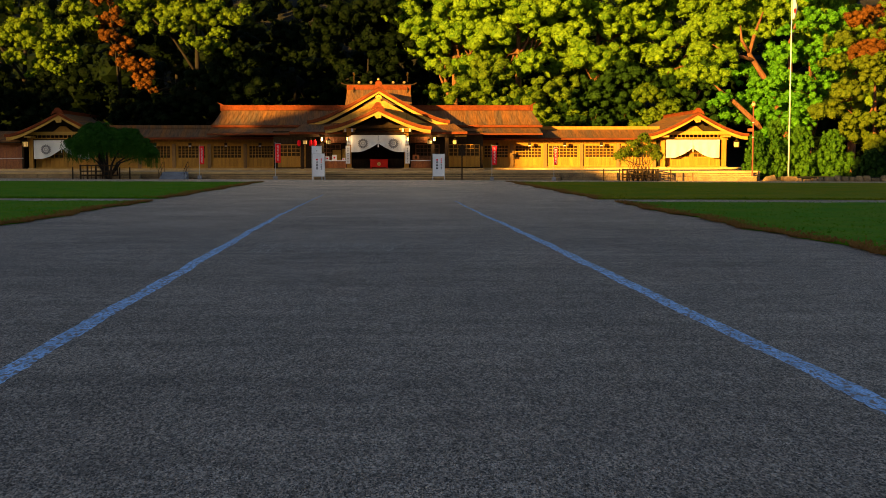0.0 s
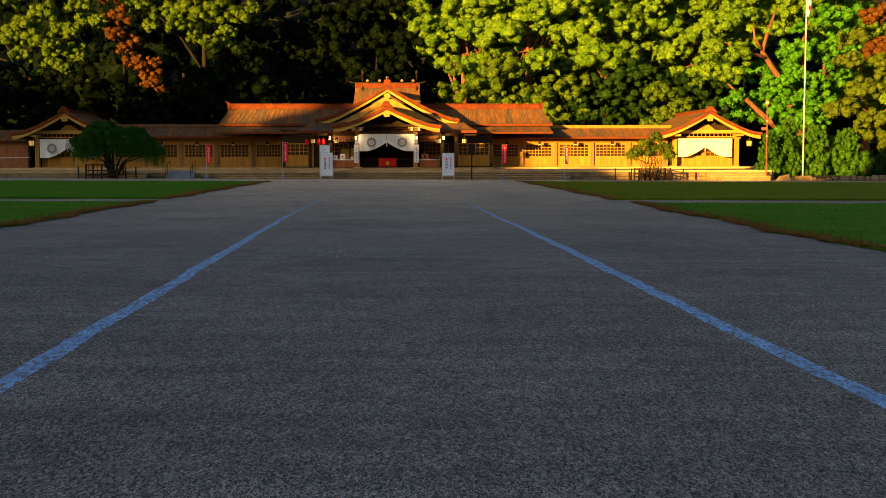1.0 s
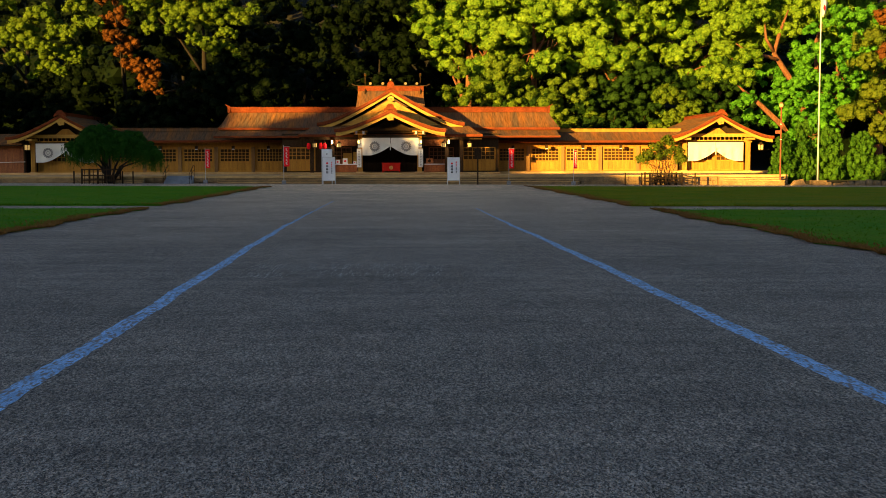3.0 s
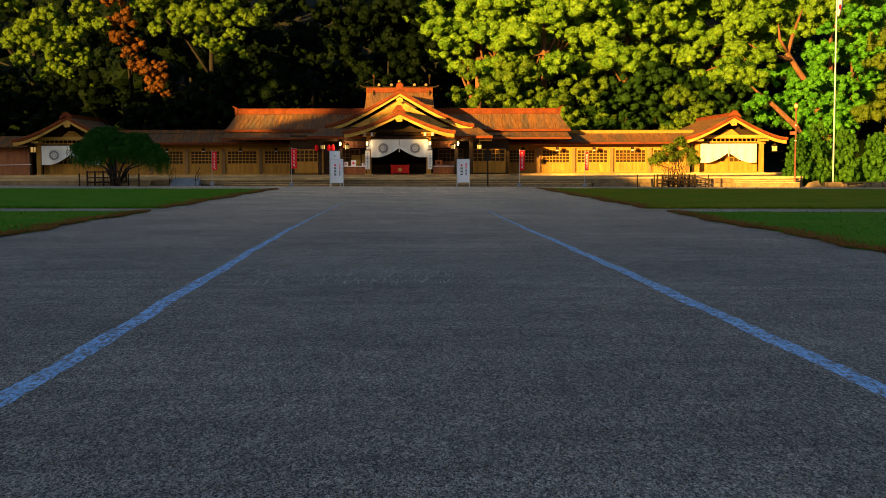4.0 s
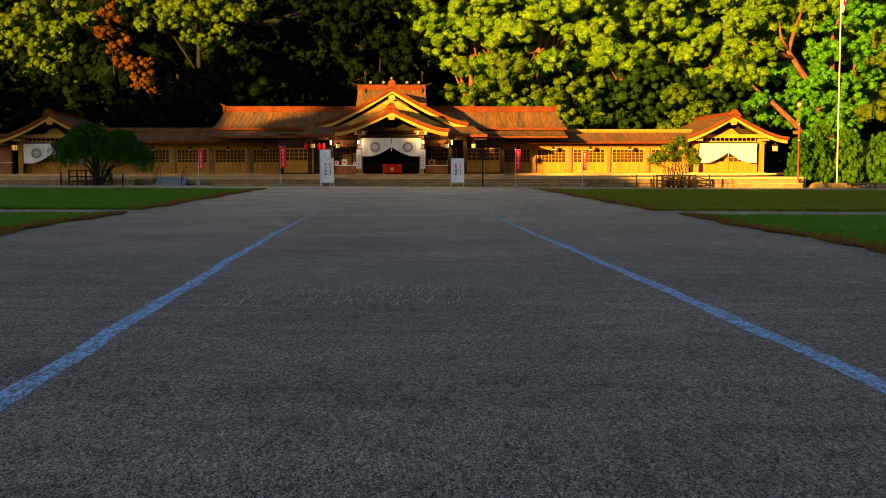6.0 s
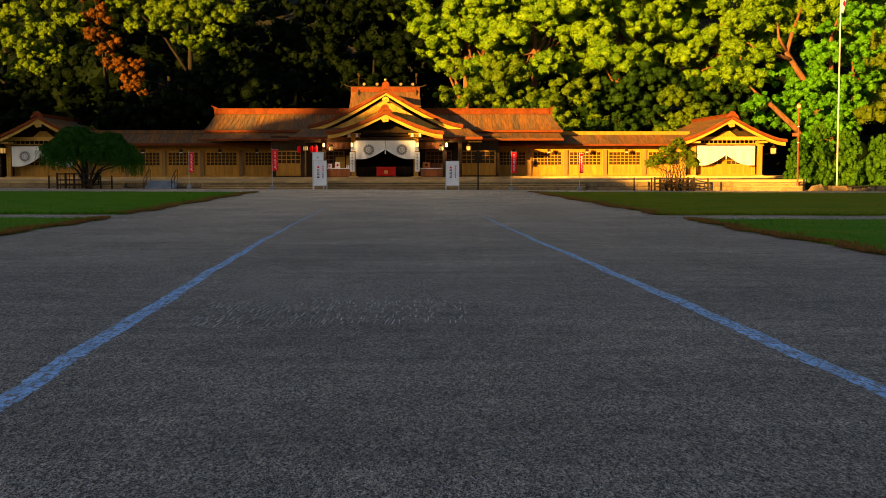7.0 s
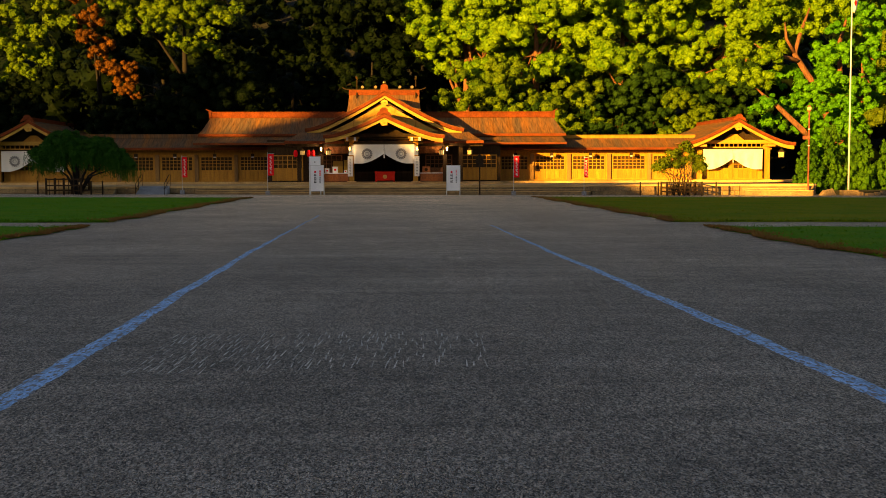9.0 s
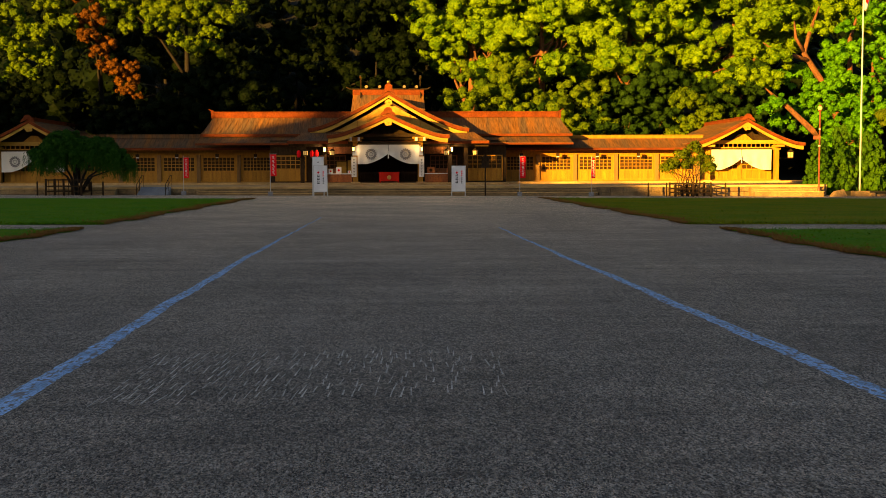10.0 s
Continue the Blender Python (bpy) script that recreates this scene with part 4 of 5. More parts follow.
def clump_leaves(centres, radii, per, size, seed, flat=0.85, lumpy=0.09, rag=1.6, close=True):
    """Leafy tufts: a close inner shell of leaves and a looser outer layer that faces outwards."""
    rng = np.random.default_rng(seed)
    centres, radii = np.asarray(centres, dtype=float), np.asarray(radii, dtype=float)
    m = len(centres)
    counts = np.maximum(20, (per * (radii / radii.mean()) ** 2)).astype(int)
    phase = rng.uniform(0, 6.28, (m, 3))
    squash = np.array([1, 1, flat])

    def bulge(d, ph):
        return 1 + lumpy * (np.sin(d[..., 0] * 5 + ph[..., 0]) + np.sin(d[..., 1] * 5.5 + ph[..., 1]) + np.sin(d[..., 2] * 6 + ph[..., 2]))
    shell = np.broadcast_to(BALL, (m,) + BALL.shape)
    shell = shell * (bulge(shell, phase[:, None, None, :]) * 0.84 * radii[:, None, None])[..., None] * squash + centres[:, None, None, :]
    shell = shell.reshape(-1, 3, 3)
    c, r, ph = np.repeat(centres, counts, 0), np.repeat(radii, counts)[:, None], np.repeat(phase, counts, 0)
    n = len(c)
    d = rng.normal(size=(n, 3))
    d[:, 2] = np.where((d[:, 2] < -0.25) & (rng.uniform(size=n) < 0.55), -d[:, 2], d[:, 2])
    d /= np.linalg.norm(d, axis=1)[:, None]
    out = np.where(rng.uniform(size=n) < 0.12, rng.uniform(1.02, 1.02 + 0.22 * rag, n), rng.uniform(0.86, 1.02, n))
    p = c + d * r * (bulge(d, ph) * out)[:, None] * squash
    nrm = d + rng.normal(0, 0.3, (n, 3)) + np.array([0, 0, 0.25])
    nrm /= np.linalg.norm(nrm, axis=1)[:, None]
    t = np.cross(nrm, rng.normal(size=(n, 3)))
    t /= np.linalg.norm(t, axis=1)[:, None] + 1e-9
    b = np.cross(nrm, t)
    s = (size * rng.uniform(0.6, 1.35, n))[:, None]
    leaves = np.stack([p + t * s * 0.55 - nrm * s * 0.06, p - t * s * 0.4 + b * s * 0.45, p - t * s * 0.4 - b * s * 0.45], 1)
    return np.concatenate([shell, leaves]) if close else leaves


def billow(places, tufts, rng):
    """Tufts of leaves over each bough (x, y, z, size): their centres and radii."""
    cs, rs = [], []
    for k, (px, py, pz, big) in enumerate(places):
        for n_ in range(tufts):
            a, z = n_ * 2.399 + k, min(0.98, -0.62 + 1.6 * (n_ + 0.5) / tufts)
            w = math.sqrt(1 - z * z)
            q = big * rng.uniform(0.35, 0.95)
            cs.append((px + math.cos(a) * w * 1.1 * q, py + math.sin(a) * w * q, pz + z * 0.8 * q)), rs.append(big * rng.uniform(0.19, 0.40))
    return cs, rs


def tree(x, y, z0, height, rx, rz, material, label, seed, clumps=55, per=330, size=0.3, low=None, lean=(0, 0), bark=BARK, cr=(1.1, 2.2), limbs=9, name="camphor_tree", category="tree", group="woodland trees", second=None, boughs_at=None, tufts=18):
    """Tapered leaning trunk, forked limbs, and a crown of many leafy clumps with gaps between them."""
    rng = random.Random(seed)
    root = empty(name, (x, y, z0), label, category, group)
    top = Vector((x + lean[0], y + lean[1], z0 + height - rz))
    base = Vector((x, y, z0 - 0.3))
    tr = Shape()
    mid = base.lerp(top, 0.5) + Vector((rng.uniform(-0.5, 0.5), rng.uniform(-0.5, 0.5), 0))
    w = 0.0145 * height
    tr.tube([base, base.lerp(mid, 0.15), base.lerp(mid, 0.6), mid, mid.lerp(top, 0.5), top], [w * 1.5, w * 1.1, w * 0.95, w * 0.85, w * 0.6, w * 0.3], 9)
    places = []
    boughs = max(14, int(clumps / 2.2))
    for k in range(0 if boughs_at else boughs):
        # boughs spread evenly over the crown, each a billow of smaller tufts
        th = k * 2.399 + rng.uniform(-0.3, 0.3)
        ph = math.asin(max(-0.95, min(1.0, -0.92 + 1.92 * (k + 0.5) / boughs)))
        q = rng.uniform(0.66, 1.0) if k % 5 else rng.uniform(0.35, 0.6)
        big = rng.uniform(cr[0], cr[1])
        places.append((top.x + rx * q * math.cos(ph) * math.cos(th), top.y + rx * 0.85 * q * math.cos(ph) * math.sin(th), top.z + rz * q * math.sin(ph), big))
    cs, rs = billow(boughs_at or places, tufts, rng)
    clumps = len(cs)
    per, size = int(per * 0.205), size * 0.44
    for k in range(limbs):
        c = Vector(cs[(k * 5) % clumps])
        s0 = mid.lerp(top, rng.uniform(-0.35, 0.7))
        bend = s0.lerp(c, 0.5) + Vector((rng.uniform(-1, 1), rng.uniform(-0.8, 0.8), rng.uniform(-0.2, 1.0))) * rx * 0.12
        tr.tube([s0, s0.lerp(bend, 0.5), bend, c], [w * 0.5, w * 0.42, w * 0.32, w * 0.1], 6)
        for _ in range(2):
            c2 = Vector(cs[rng.randrange(clumps)])
            if (c2 - bend).length < rx:
                tr.tube([bend, bend.lerp(c2, 0.5) + Vector((0, 0, 0.3)), c2], [w * 0.25, w * 0.16, w * 0.05], 5)
    tr.put("trunk", bark, root, smooth=True)
    if second:
        cut = clumps - int(clumps * second[1])
        quads("crown", clump_leaves(cs[:cut], rs[:cut], per, size, seed), material, root)
        quads("crown", clump_leaves(cs[cut:], rs[cut:], per, size, seed + 1), second[0], root, second[2])
    else:
        quads("crown", clump_leaves(cs, rs, per, size, seed), material, root)
    return root


CAM_L = "camphor tree with yellow-green billowing foliage in evening sun"
SHADE_L = "evergreen tree with shade painted near-black into its leaves"
# sunlit camphors behind the right half
tree(7.5, 134, 1.0, 29, 6.2, 10.5, CAMPHOR, CAM_L, 11, 90, 482, 0.40, cr=(1.5, 2.7))
tree(14.5, 131, 1.0, 29, 8.0, 10.5, CAMPHOR, CAM_L, 12, 100, 482, 0.40, cr=(1.5, 2.7))
tree(24, 133, 1.0, 30, 8.5, 11.5, CAMPHOR, CAM_L, 13, 105, 482, 0.40, cr=(1.5, 2.8))
tree(35, 133, 1.0, 29, 8.0, 10.5, CAMPHOR, CAM_L, 14, 95, 482, 0.40, cr=(1.5, 2.7))
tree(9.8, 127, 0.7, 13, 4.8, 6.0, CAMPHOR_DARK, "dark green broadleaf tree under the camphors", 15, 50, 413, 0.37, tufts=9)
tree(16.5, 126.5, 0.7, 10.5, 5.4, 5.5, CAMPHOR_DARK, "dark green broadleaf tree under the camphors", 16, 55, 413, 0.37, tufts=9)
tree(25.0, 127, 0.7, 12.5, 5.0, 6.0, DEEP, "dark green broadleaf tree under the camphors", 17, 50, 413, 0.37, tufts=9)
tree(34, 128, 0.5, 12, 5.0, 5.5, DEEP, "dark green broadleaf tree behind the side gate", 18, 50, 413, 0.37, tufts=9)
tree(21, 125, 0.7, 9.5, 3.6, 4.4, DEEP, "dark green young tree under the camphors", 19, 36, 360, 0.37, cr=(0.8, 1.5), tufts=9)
tree(13, 126, 0.7, 9.5, 3.8, 4.4, DEEP, "dark green broadleaf tree under the camphors", 20, 36, 360, 0.37, cr=(0.8, 1.5), tufts=9)
tree(29.5, 126, 0.7, 10.5, 3.8, 5.0, CAMPHOR_DARK, "dark camphor sapling behind the side gate", 27, 36, 360, 0.37, cr=(0.8, 1.5))
# vivid and olive trees by the flagpole
tree(37.9, 108.5, 0.0, 10.5, 3.0, 4.6, VIVID, "vivid green broadleaf tree beside the flagpole", 22, 45, 413, 0.46, cr=(0.7, 1.3), tufts=9)
tree(40.6, 111, 0.0, 19, 3.6, 8.0, VIVID, "tall vivid green broadleaf tree", 23, 55, 413, 0.46, cr=(0.8, 1.5), tufts=9)
tree(42.9, 101, -0.2, 17.5, 4.5, 8.6, OLIVE, "olive tree with russet shoots at the crown", 24, 70, 436, 0.32, cr=(0.8, 1.6), second=(RUSSET, 0.2, "russet young shoots"))
tree(51, 105, -0.2, 22, 6.0, 10.0, OLIVE, "olive tree with russet shoots at the crown", 25, 70, 413, 0.37, second=(RUSSET, 0.25, "russet young shoots"))
tree(50, 124, 0.0, 30, 8.0, 13.0, CAMPHOR, CAM_L, 26, 85, 436, 0.42, cr=(1.5, 2.6))


def leaning_camphor():
    """The old tree beside the gate: bare orange-lit limbs that lean over the path, crown above."""
    root = empty("leaning_camphor", (39.5, 112, 0), "old leaning camphor with bare orange-lit limbs", "tree", "woodland trees")
    t = Shape()
    t.tube([(39.0, 112, -0.3), (38.4, 112, 2.2), (35.7, 111.6, 5.1), (33.5, 111.4, 7.1), (32.3, 111.6, 8.1), (30.8, 112, 9.6)], [0.37, 0.33, 0.27, 0.22, 0.15, 0.05], 9)
    t.tube([(40.0, 113, -0.3), (39.4, 113, 3.0), (38.2, 113, 6.8), (36.7, 112.8, 9.7), (35.2, 112.6, 11.9), (35.6, 112.6, 13.6), (36.6, 113, 16)], [0.41, 0.37, 0.33, 0.29, 0.24, 0.19, 0.07], 9)
    t.tube([(35.6, 112.6, 11.3), (34.3, 112.2, 11.6), (32.8, 112, 11.8), (31.4, 112.2, 12.8)], [0.2, 0.17, 0.13, 0.05], 7)
    t.tube([(35.2, 112.6, 12.0), (34.2, 112, 13.2), (34.0, 111.8, 14.6)], [0.19, 0.14, 0.06], 6)
    t.tube([(38.2, 113, 6.8), (39.3, 112.6, 10.0), (39.2, 112.6, 13.0), (40.2, 113, 16.0)], [0.3, 0.24, 0.2, 0.08], 7)
    t.tube([(38.6, 112.5, 5.0), (40.2, 112, 8.0), (41.5, 112, 10.5)], [0.22, 0.16, 0.06], 6)
    t.put("trunk", BARK, root, smooth=True)
    rng = random.Random(8)
    cs = [(rng.uniform(29.5, 42), 112 + rng.uniform(0.3, 4.5), rng.uniform(13.5, 23)) for _ in range(46)] + [(31.5, 112, 14.6), (33.2, 112, 15.2), (30.2, 112.4, 12.2), (31.8, 111.6, 9.4), (30.4, 112, 9.8), (32.8, 111.8, 11.4)]
    cs, rs = billow([(*c, rng.uniform(1.0, 1.9)) for c in cs], 12, rng)
    quads("crown", clump_leaves(cs, rs, 140, 0.17, 90), CAMPHOR, root)
    cs = [(rng.uniform(33.5, 42), 113.5 + rng.uniform(0, 2.5), rng.uniform(5.5, 12.5)) for _ in range(24)] + [(32.4, 111.2, 7.6), (31.6, 111.4, 7.0), (36.8, 111.4, 8.4), (38.0, 111.2, 9.0), (35.4, 111.2, 9.0)]
    cs, rs = billow([(*c, rng.uniform(0.8, 1.4)) for c in cs], 9, rng)
    quads("lower_foliage", clump_leaves(cs, rs, 130, 0.26, 91, rag=2.0), VIVID, root, "vivid green lower foliage")


leaning_camphor()
# left group: shade is painted into darker leaf and bark colours
LEFT_OUTER = [(-46.5, 123, 18, 2.4), (-43, 123, 16, 2.2), (-40.5, 122, 17.8, 1.7), (-38.2, 123, 15.4, 1.5), (-38.8, 122, 12.2, 1.3), (-37.0, 122.5, 10.2, 0.9), (-36.3, 122, 16.6, 1.5), (-35.4, 121.5, 13.2, 1.1), (-34.2, 122, 10.9, 1.0), (-33.2, 121.5, 14.6, 1.1), (-32.6, 121.5, 11.9, 0.8), (-32.6, 122, 17.4, 1.4), (-31.6, 121.5, 9.3, 0.9), (-34.0, 121, 8.6, 0.6), (-30.6, 121.5, 15.6, 1.0), (-41.5, 123, 9.5, 1.2), (-45, 123, 12, 1.8), (-36.5, 123, 20.5, 2.2), (-31.5, 123, 20.5, 2.0), (-37.6, 123.5, 13.8, 1.6), (-34.8, 123.5, 15, 1.6), (-33.4, 123.5, 12.6, 1.5), (-36.0, 123.5, 11.6, 1.5), (-39.6, 123.5, 14.4, 1.6), (-32.0, 123.5, 15.8, 1.5)]
LEFT_INNER = [(-26.6, 123, 17.6, 1.6), (-24.4, 122.5, 18.6, 1.5), (-25.4, 122, 15.2, 0.9), (-22.6, 122, 15.4, 1.3), (-21.4, 122.5, 18.6, 1.5), (-19.4, 122, 13.6, 1.25), (-17.6, 122, 14.8, 1.0), (-16.4, 122, 12.6, 0.9), (-18.4, 123, 17.6, 1.2), (-23.5, 124, 21, 2.2), (-18.5, 124, 21, 2.2), (-15.2, 123.5, 17.2, 0.9), (-28.0, 123.5, 20.5, 1.6), (-24.0, 124, 16.6, 1.7), (-20.2, 124, 16.6, 1.9), (-17.0, 124, 16.4, 1.6), (-18.2, 123.5, 13.4, 1.3), (-22.0, 124, 17.4, 1.6), (-21.2, 123, 14.2, 1.0)]
RUSSET_AT = [(-29.6, 122, 18.2, 1.2), (-28.4, 122, 16.9, 0.9), (-29.0, 122, 14.4, 1.15), (-28.0, 121.8, 13.0, 0.9), (-26.4, 121.5, 11.2, 0.95), (-25.0, 121.5, 11.6, 0.9), (-25.6, 121.5, 9.4, 0.95), (-24.4, 121.5, 8.8, 0.6), (-29.8, 122.5, 20.5, 1.4), (-29.2, 123, 16, 1.4), (-27.6, 123, 13.8, 1.2), (-27.4, 123, 11.8, 1.2), (-25.6, 122.5, 10.4, 1.1)]
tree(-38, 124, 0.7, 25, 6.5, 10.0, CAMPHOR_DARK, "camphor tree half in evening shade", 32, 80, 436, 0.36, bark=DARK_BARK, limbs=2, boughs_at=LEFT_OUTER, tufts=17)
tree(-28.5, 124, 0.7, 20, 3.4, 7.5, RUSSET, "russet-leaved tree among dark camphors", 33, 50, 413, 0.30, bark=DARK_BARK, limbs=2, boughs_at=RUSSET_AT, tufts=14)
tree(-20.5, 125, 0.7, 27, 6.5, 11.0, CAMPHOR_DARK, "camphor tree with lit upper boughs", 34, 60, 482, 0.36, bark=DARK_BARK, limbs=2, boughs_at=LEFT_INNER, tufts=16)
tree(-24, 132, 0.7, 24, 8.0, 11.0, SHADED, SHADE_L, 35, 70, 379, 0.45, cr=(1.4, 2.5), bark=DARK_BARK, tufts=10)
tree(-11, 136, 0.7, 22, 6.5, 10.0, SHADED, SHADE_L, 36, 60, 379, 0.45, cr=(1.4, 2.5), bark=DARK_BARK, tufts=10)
tree(-34, 122, 0.5, 12, 5.5, 5.5, SHADED, "evergreen tree by the gate with shade painted into its leaves", 37, 50, 379, 0.40, bark=DARK_BARK, tufts=10)
tree(-43, 119, 0.5, 12, 5.5, 5.5, SHADED, "evergreen tree by the gate with shade painted into its leaves", 38, 50, 379, 0.40, bark=DARK_BARK, tufts=10)
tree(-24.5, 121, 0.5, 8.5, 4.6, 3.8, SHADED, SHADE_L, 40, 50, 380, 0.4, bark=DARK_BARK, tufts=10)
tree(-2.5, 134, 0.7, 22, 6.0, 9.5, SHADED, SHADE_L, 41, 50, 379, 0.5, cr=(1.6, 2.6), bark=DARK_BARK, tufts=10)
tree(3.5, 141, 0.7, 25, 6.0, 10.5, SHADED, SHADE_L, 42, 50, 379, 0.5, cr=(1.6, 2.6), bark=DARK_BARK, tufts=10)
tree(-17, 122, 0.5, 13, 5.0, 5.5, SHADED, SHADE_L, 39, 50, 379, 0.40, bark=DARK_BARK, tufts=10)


def wooded_hill():
    """The hill behind the shrine, closed woodland up its slope."""
    rng = random.Random(77)
    s = Shape()
    nx, ny = 40, 14
    for j in range(ny + 1):
        y = 138 + j * 10
        for i in range(nx + 1):
            x = -200 + i * 10
            u = j / ny
            s.v.append((x, y, 0.3 + 46 * (3 * u * u - 2 * u ** 3) + (1.5 * math.sin(x * 0.05 + y * 0.03) if j else 0)))
    for j in range(ny):
        for i in range(nx):
            a = j * (nx + 1) + i
            s.f.append((a, a + 1, a + nx + 2, a + nx + 1))
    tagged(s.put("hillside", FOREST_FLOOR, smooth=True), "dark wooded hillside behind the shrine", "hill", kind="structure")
    places, far, sizes = [], [], []
    for k in range(760):
        x, u = rng.uniform(-110, 110), rng.uniform(0, 1) if k % 4 else rng.uniform(0, 0.12)
        y = 140 + u * 85
        uu = (y - 138) / 140
        z = 0.3 + 46 * (3 * uu * uu - 2 * uu ** 3)
        if k % 4 == 1:
            places.append((x, y, z + rng.uniform(3, 15), rng.uniform(2.6, 4.4)))
        else:
            far.append((x, y + 2, z + rng.uniform(0, 13))), sizes.append(rng.uniform(2.6, 4.4))
    cs, rs = billow(places, 8, rng)
    cs, rs = cs + far, rs + sizes
    tagged(quads("hill_woods", clump_leaves(cs, rs, 60, 0.42, 78), SHADED), "dense evergreen woods on the hill, shade painted into the leaves", "woods", kind="stuff")


wooded_hill()


def shade_woods():
    """Tall unseen woods added across the forecourt, beyond the viewer, to keep the low sun off the ground."""
    rng = random.Random(9)
    dx, dy = math.sin(radians(SUN_AZ)), math.cos(radians(SUN_AZ))
    reach, base = 215.0, 215.0 * math.tan(radians(SUN_EL))
    # skyline heights across the light, shaped by where the shade should end
    keys = [(-170, 9), (-116, 9.5), (-106, 10.2), (-100, 10.4), (-95.5, 9.3), (-93.4, 9.5), (-91.8, 14), (-90, 15), (-87, 14.5), (-84.8, 9.5), (-82.8, 5.8), (-80, 4.9), (-78, 5.7), (-76, 7.0), (-74.4, 8.3), (-72, 7.4), (-70, 6.6), (-69, 6.0), (-67, 5.0), (-65, 4.2), (-63.4, 3.6), (-62, 2.6), (-61, 1.7), (-60, 1.0), (-56, 0.6), (-51, 0.6), (-43, -2.2), (-34, -3.2), (-31.5, -2), (-28, 1.2), (-20, 1.4), (60, 3), (140, 4)]

    def top(s_):
        for (a, ha), (b, hb) in zip(keys, keys[1:]):
            if a <= s_ <= b:
                return base + ha + (hb - ha) * (s_ - a) / (b - a)
        return base + 5

    def place(s_, back):
        # s_ runs across the light; back is metres beyond the line of trees
        # foot of the line: the point on y = 110 with this s_, carried back against the light
        x110 = (s_ + dx * 110) / dy
        return x110 - dx * (reach + back), 110 - dy * (reach + back)
    cs, rs = [], []
    core = Shape()
    steps = list(range(-168, -110, 2)) + [k - 110 for k in range(0, 70)] + list(range(-40, 141, 2))
    for i, s_ in enumerate(steps):
        h = top(s_) - 0.9 + 0.35 * math.sin(s_ * 0.9) + 0.25 * math.sin(s_ * 2.1)
        for back, hh in ((-6, h * 0.45), (-2, h * 0.9), (0, h), (4, h * 0.97), (9, h * 0.8), (14, h * 0.4), (16, -1)):
            x, y = place(s_, back)
            core.v.append((x, y, hh))
        for back in (-4, 0, 3):
            for _ in range(2):
                x, y = place(s_ + rng.uniform(-1, 1), back)
                r = rng.uniform(0.8, 1.5)
                cs.append((x, y, h * rng.uniform(0.35, 0.93) if back else h + 0.7 - r * rng.uniform(0.7, 1.1))), rs.append(r)
    for i in range(len(steps) - 1):
        for k in range(6):
            core.f.append((i * 7 + k, i * 7 + k + 1, (i + 1) * 7 + k + 1, (i + 1) * 7 + k))
    x = core.put("shade_woods_mass", FOREST_FLOOR, smooth=True)
    tagged(x, "dark mass of unseen tall woods added across the forecourt for shade", "woods", kind="stuff")
    tagged(quads("shade_woods_leaves", clump_leaves(cs, rs, 50, 0.7, 10), DEEP), "leaves of the unseen tall woods added across the forecourt for shade", "woods", kind="stuff")


shade_woods()

# ---- things before the shrine ----
def standing_sign(x0, x1, y, z1, bars, label, red_dot=True):
    """A white board in a white frame on two legs with a prop behind; lettering as bars."""
    cx = (x0 + x1) / 2
    g = gz(cx, y)
    root = empty("standing_sign", (cx, y, g), label, "sign", "white signs before the steps")
    Shape().box(x0 + 0.03, x1 - 0.03, y - 0.012, y + 0.012, 0.33, z1 - 0.03).put("board", WHITE, root, "white board")
    f = Shape()
    f.box(x0, x0 + 0.045, y - 0.025, y + 0.025, g, z1).box(x1 - 0.045, x1, y - 0.025, y + 0.025, g, z1)
    f.box(x0 + 0.045, x1 - 0.045, y - 0.024, y + 0.024, z1 - 0.04, z1 - 0.001).box(x0 + 0.045, x1 - 0.045, y - 0.024, y + 0.024, 0.3, 0.34)
    f.put("frame", STEEL, root, "pale steel frame")
    for x in (x0 + 0.02, x1 - 0.02):
        Shape().tube([(x, y + 0.03, z1 * 0.75), (x, y + 0.6, g)], [0.016, 0.016], 6).put("prop", STEEL, root)
    for bx, bz0, bz1, w, m in bars:
        s = Shape()
        z = bz1
        rng = random.Random(int(bx * 100))
        while z > bz0 + 0.03:
            h = min(w * rng.uniform(0.8, 1.2), z - bz0)
            s.box(x0 + bx - w / 2, x0 + bx + w / 2, y - 0.018, y - 0.012, z - h, z - h * 0.62)
            s.box(x0 + bx - w * 0.38, x0 + bx - w * 0.12, y - 0.018, y - 0.012, z - h * 0.55, z - h * 0.1)
            s.box(x0 + bx + w * 0.1, x0 + bx + w * 0.42, y - 0.018, y - 0.012, z - h * 0.5, z - h * 0.05)
            z -= h + w * 0.22
        s.put("lettering", m, root, "printed lettering column")
    if red_dot:
        Shape().tube([(x0 + 0.36, y - 0.018, z1 - 0.48), (x0 + 0.36, y - 0.012, z1 - 0.48)], [0.075, 0.075], 14).put("red_dot", RED, root, "red printed disc")
    return root


BARS = [(0.36, 0.82, 1.52, 0.17, INK), (0.70, 1.35, 1.78, 0.11, RED), (0.70, 0.85, 1.33, 0.10, INK)]
standing_sign(-6.1, -5.12, 92.3, 2.14, BARS, "white standing sign with red disc and black lettering on gravel")
standing_sign(3.46, 4.44, 92.3, 2.10, BARS, "white standing sign with red disc and black lettering on gravel")
standing_sign(-6.22, -5.4, 93.1, 2.76, [(0.41, 2.28, 2.42, 0.1, INK)], "tall white notice board standing behind a smaller sign", False)


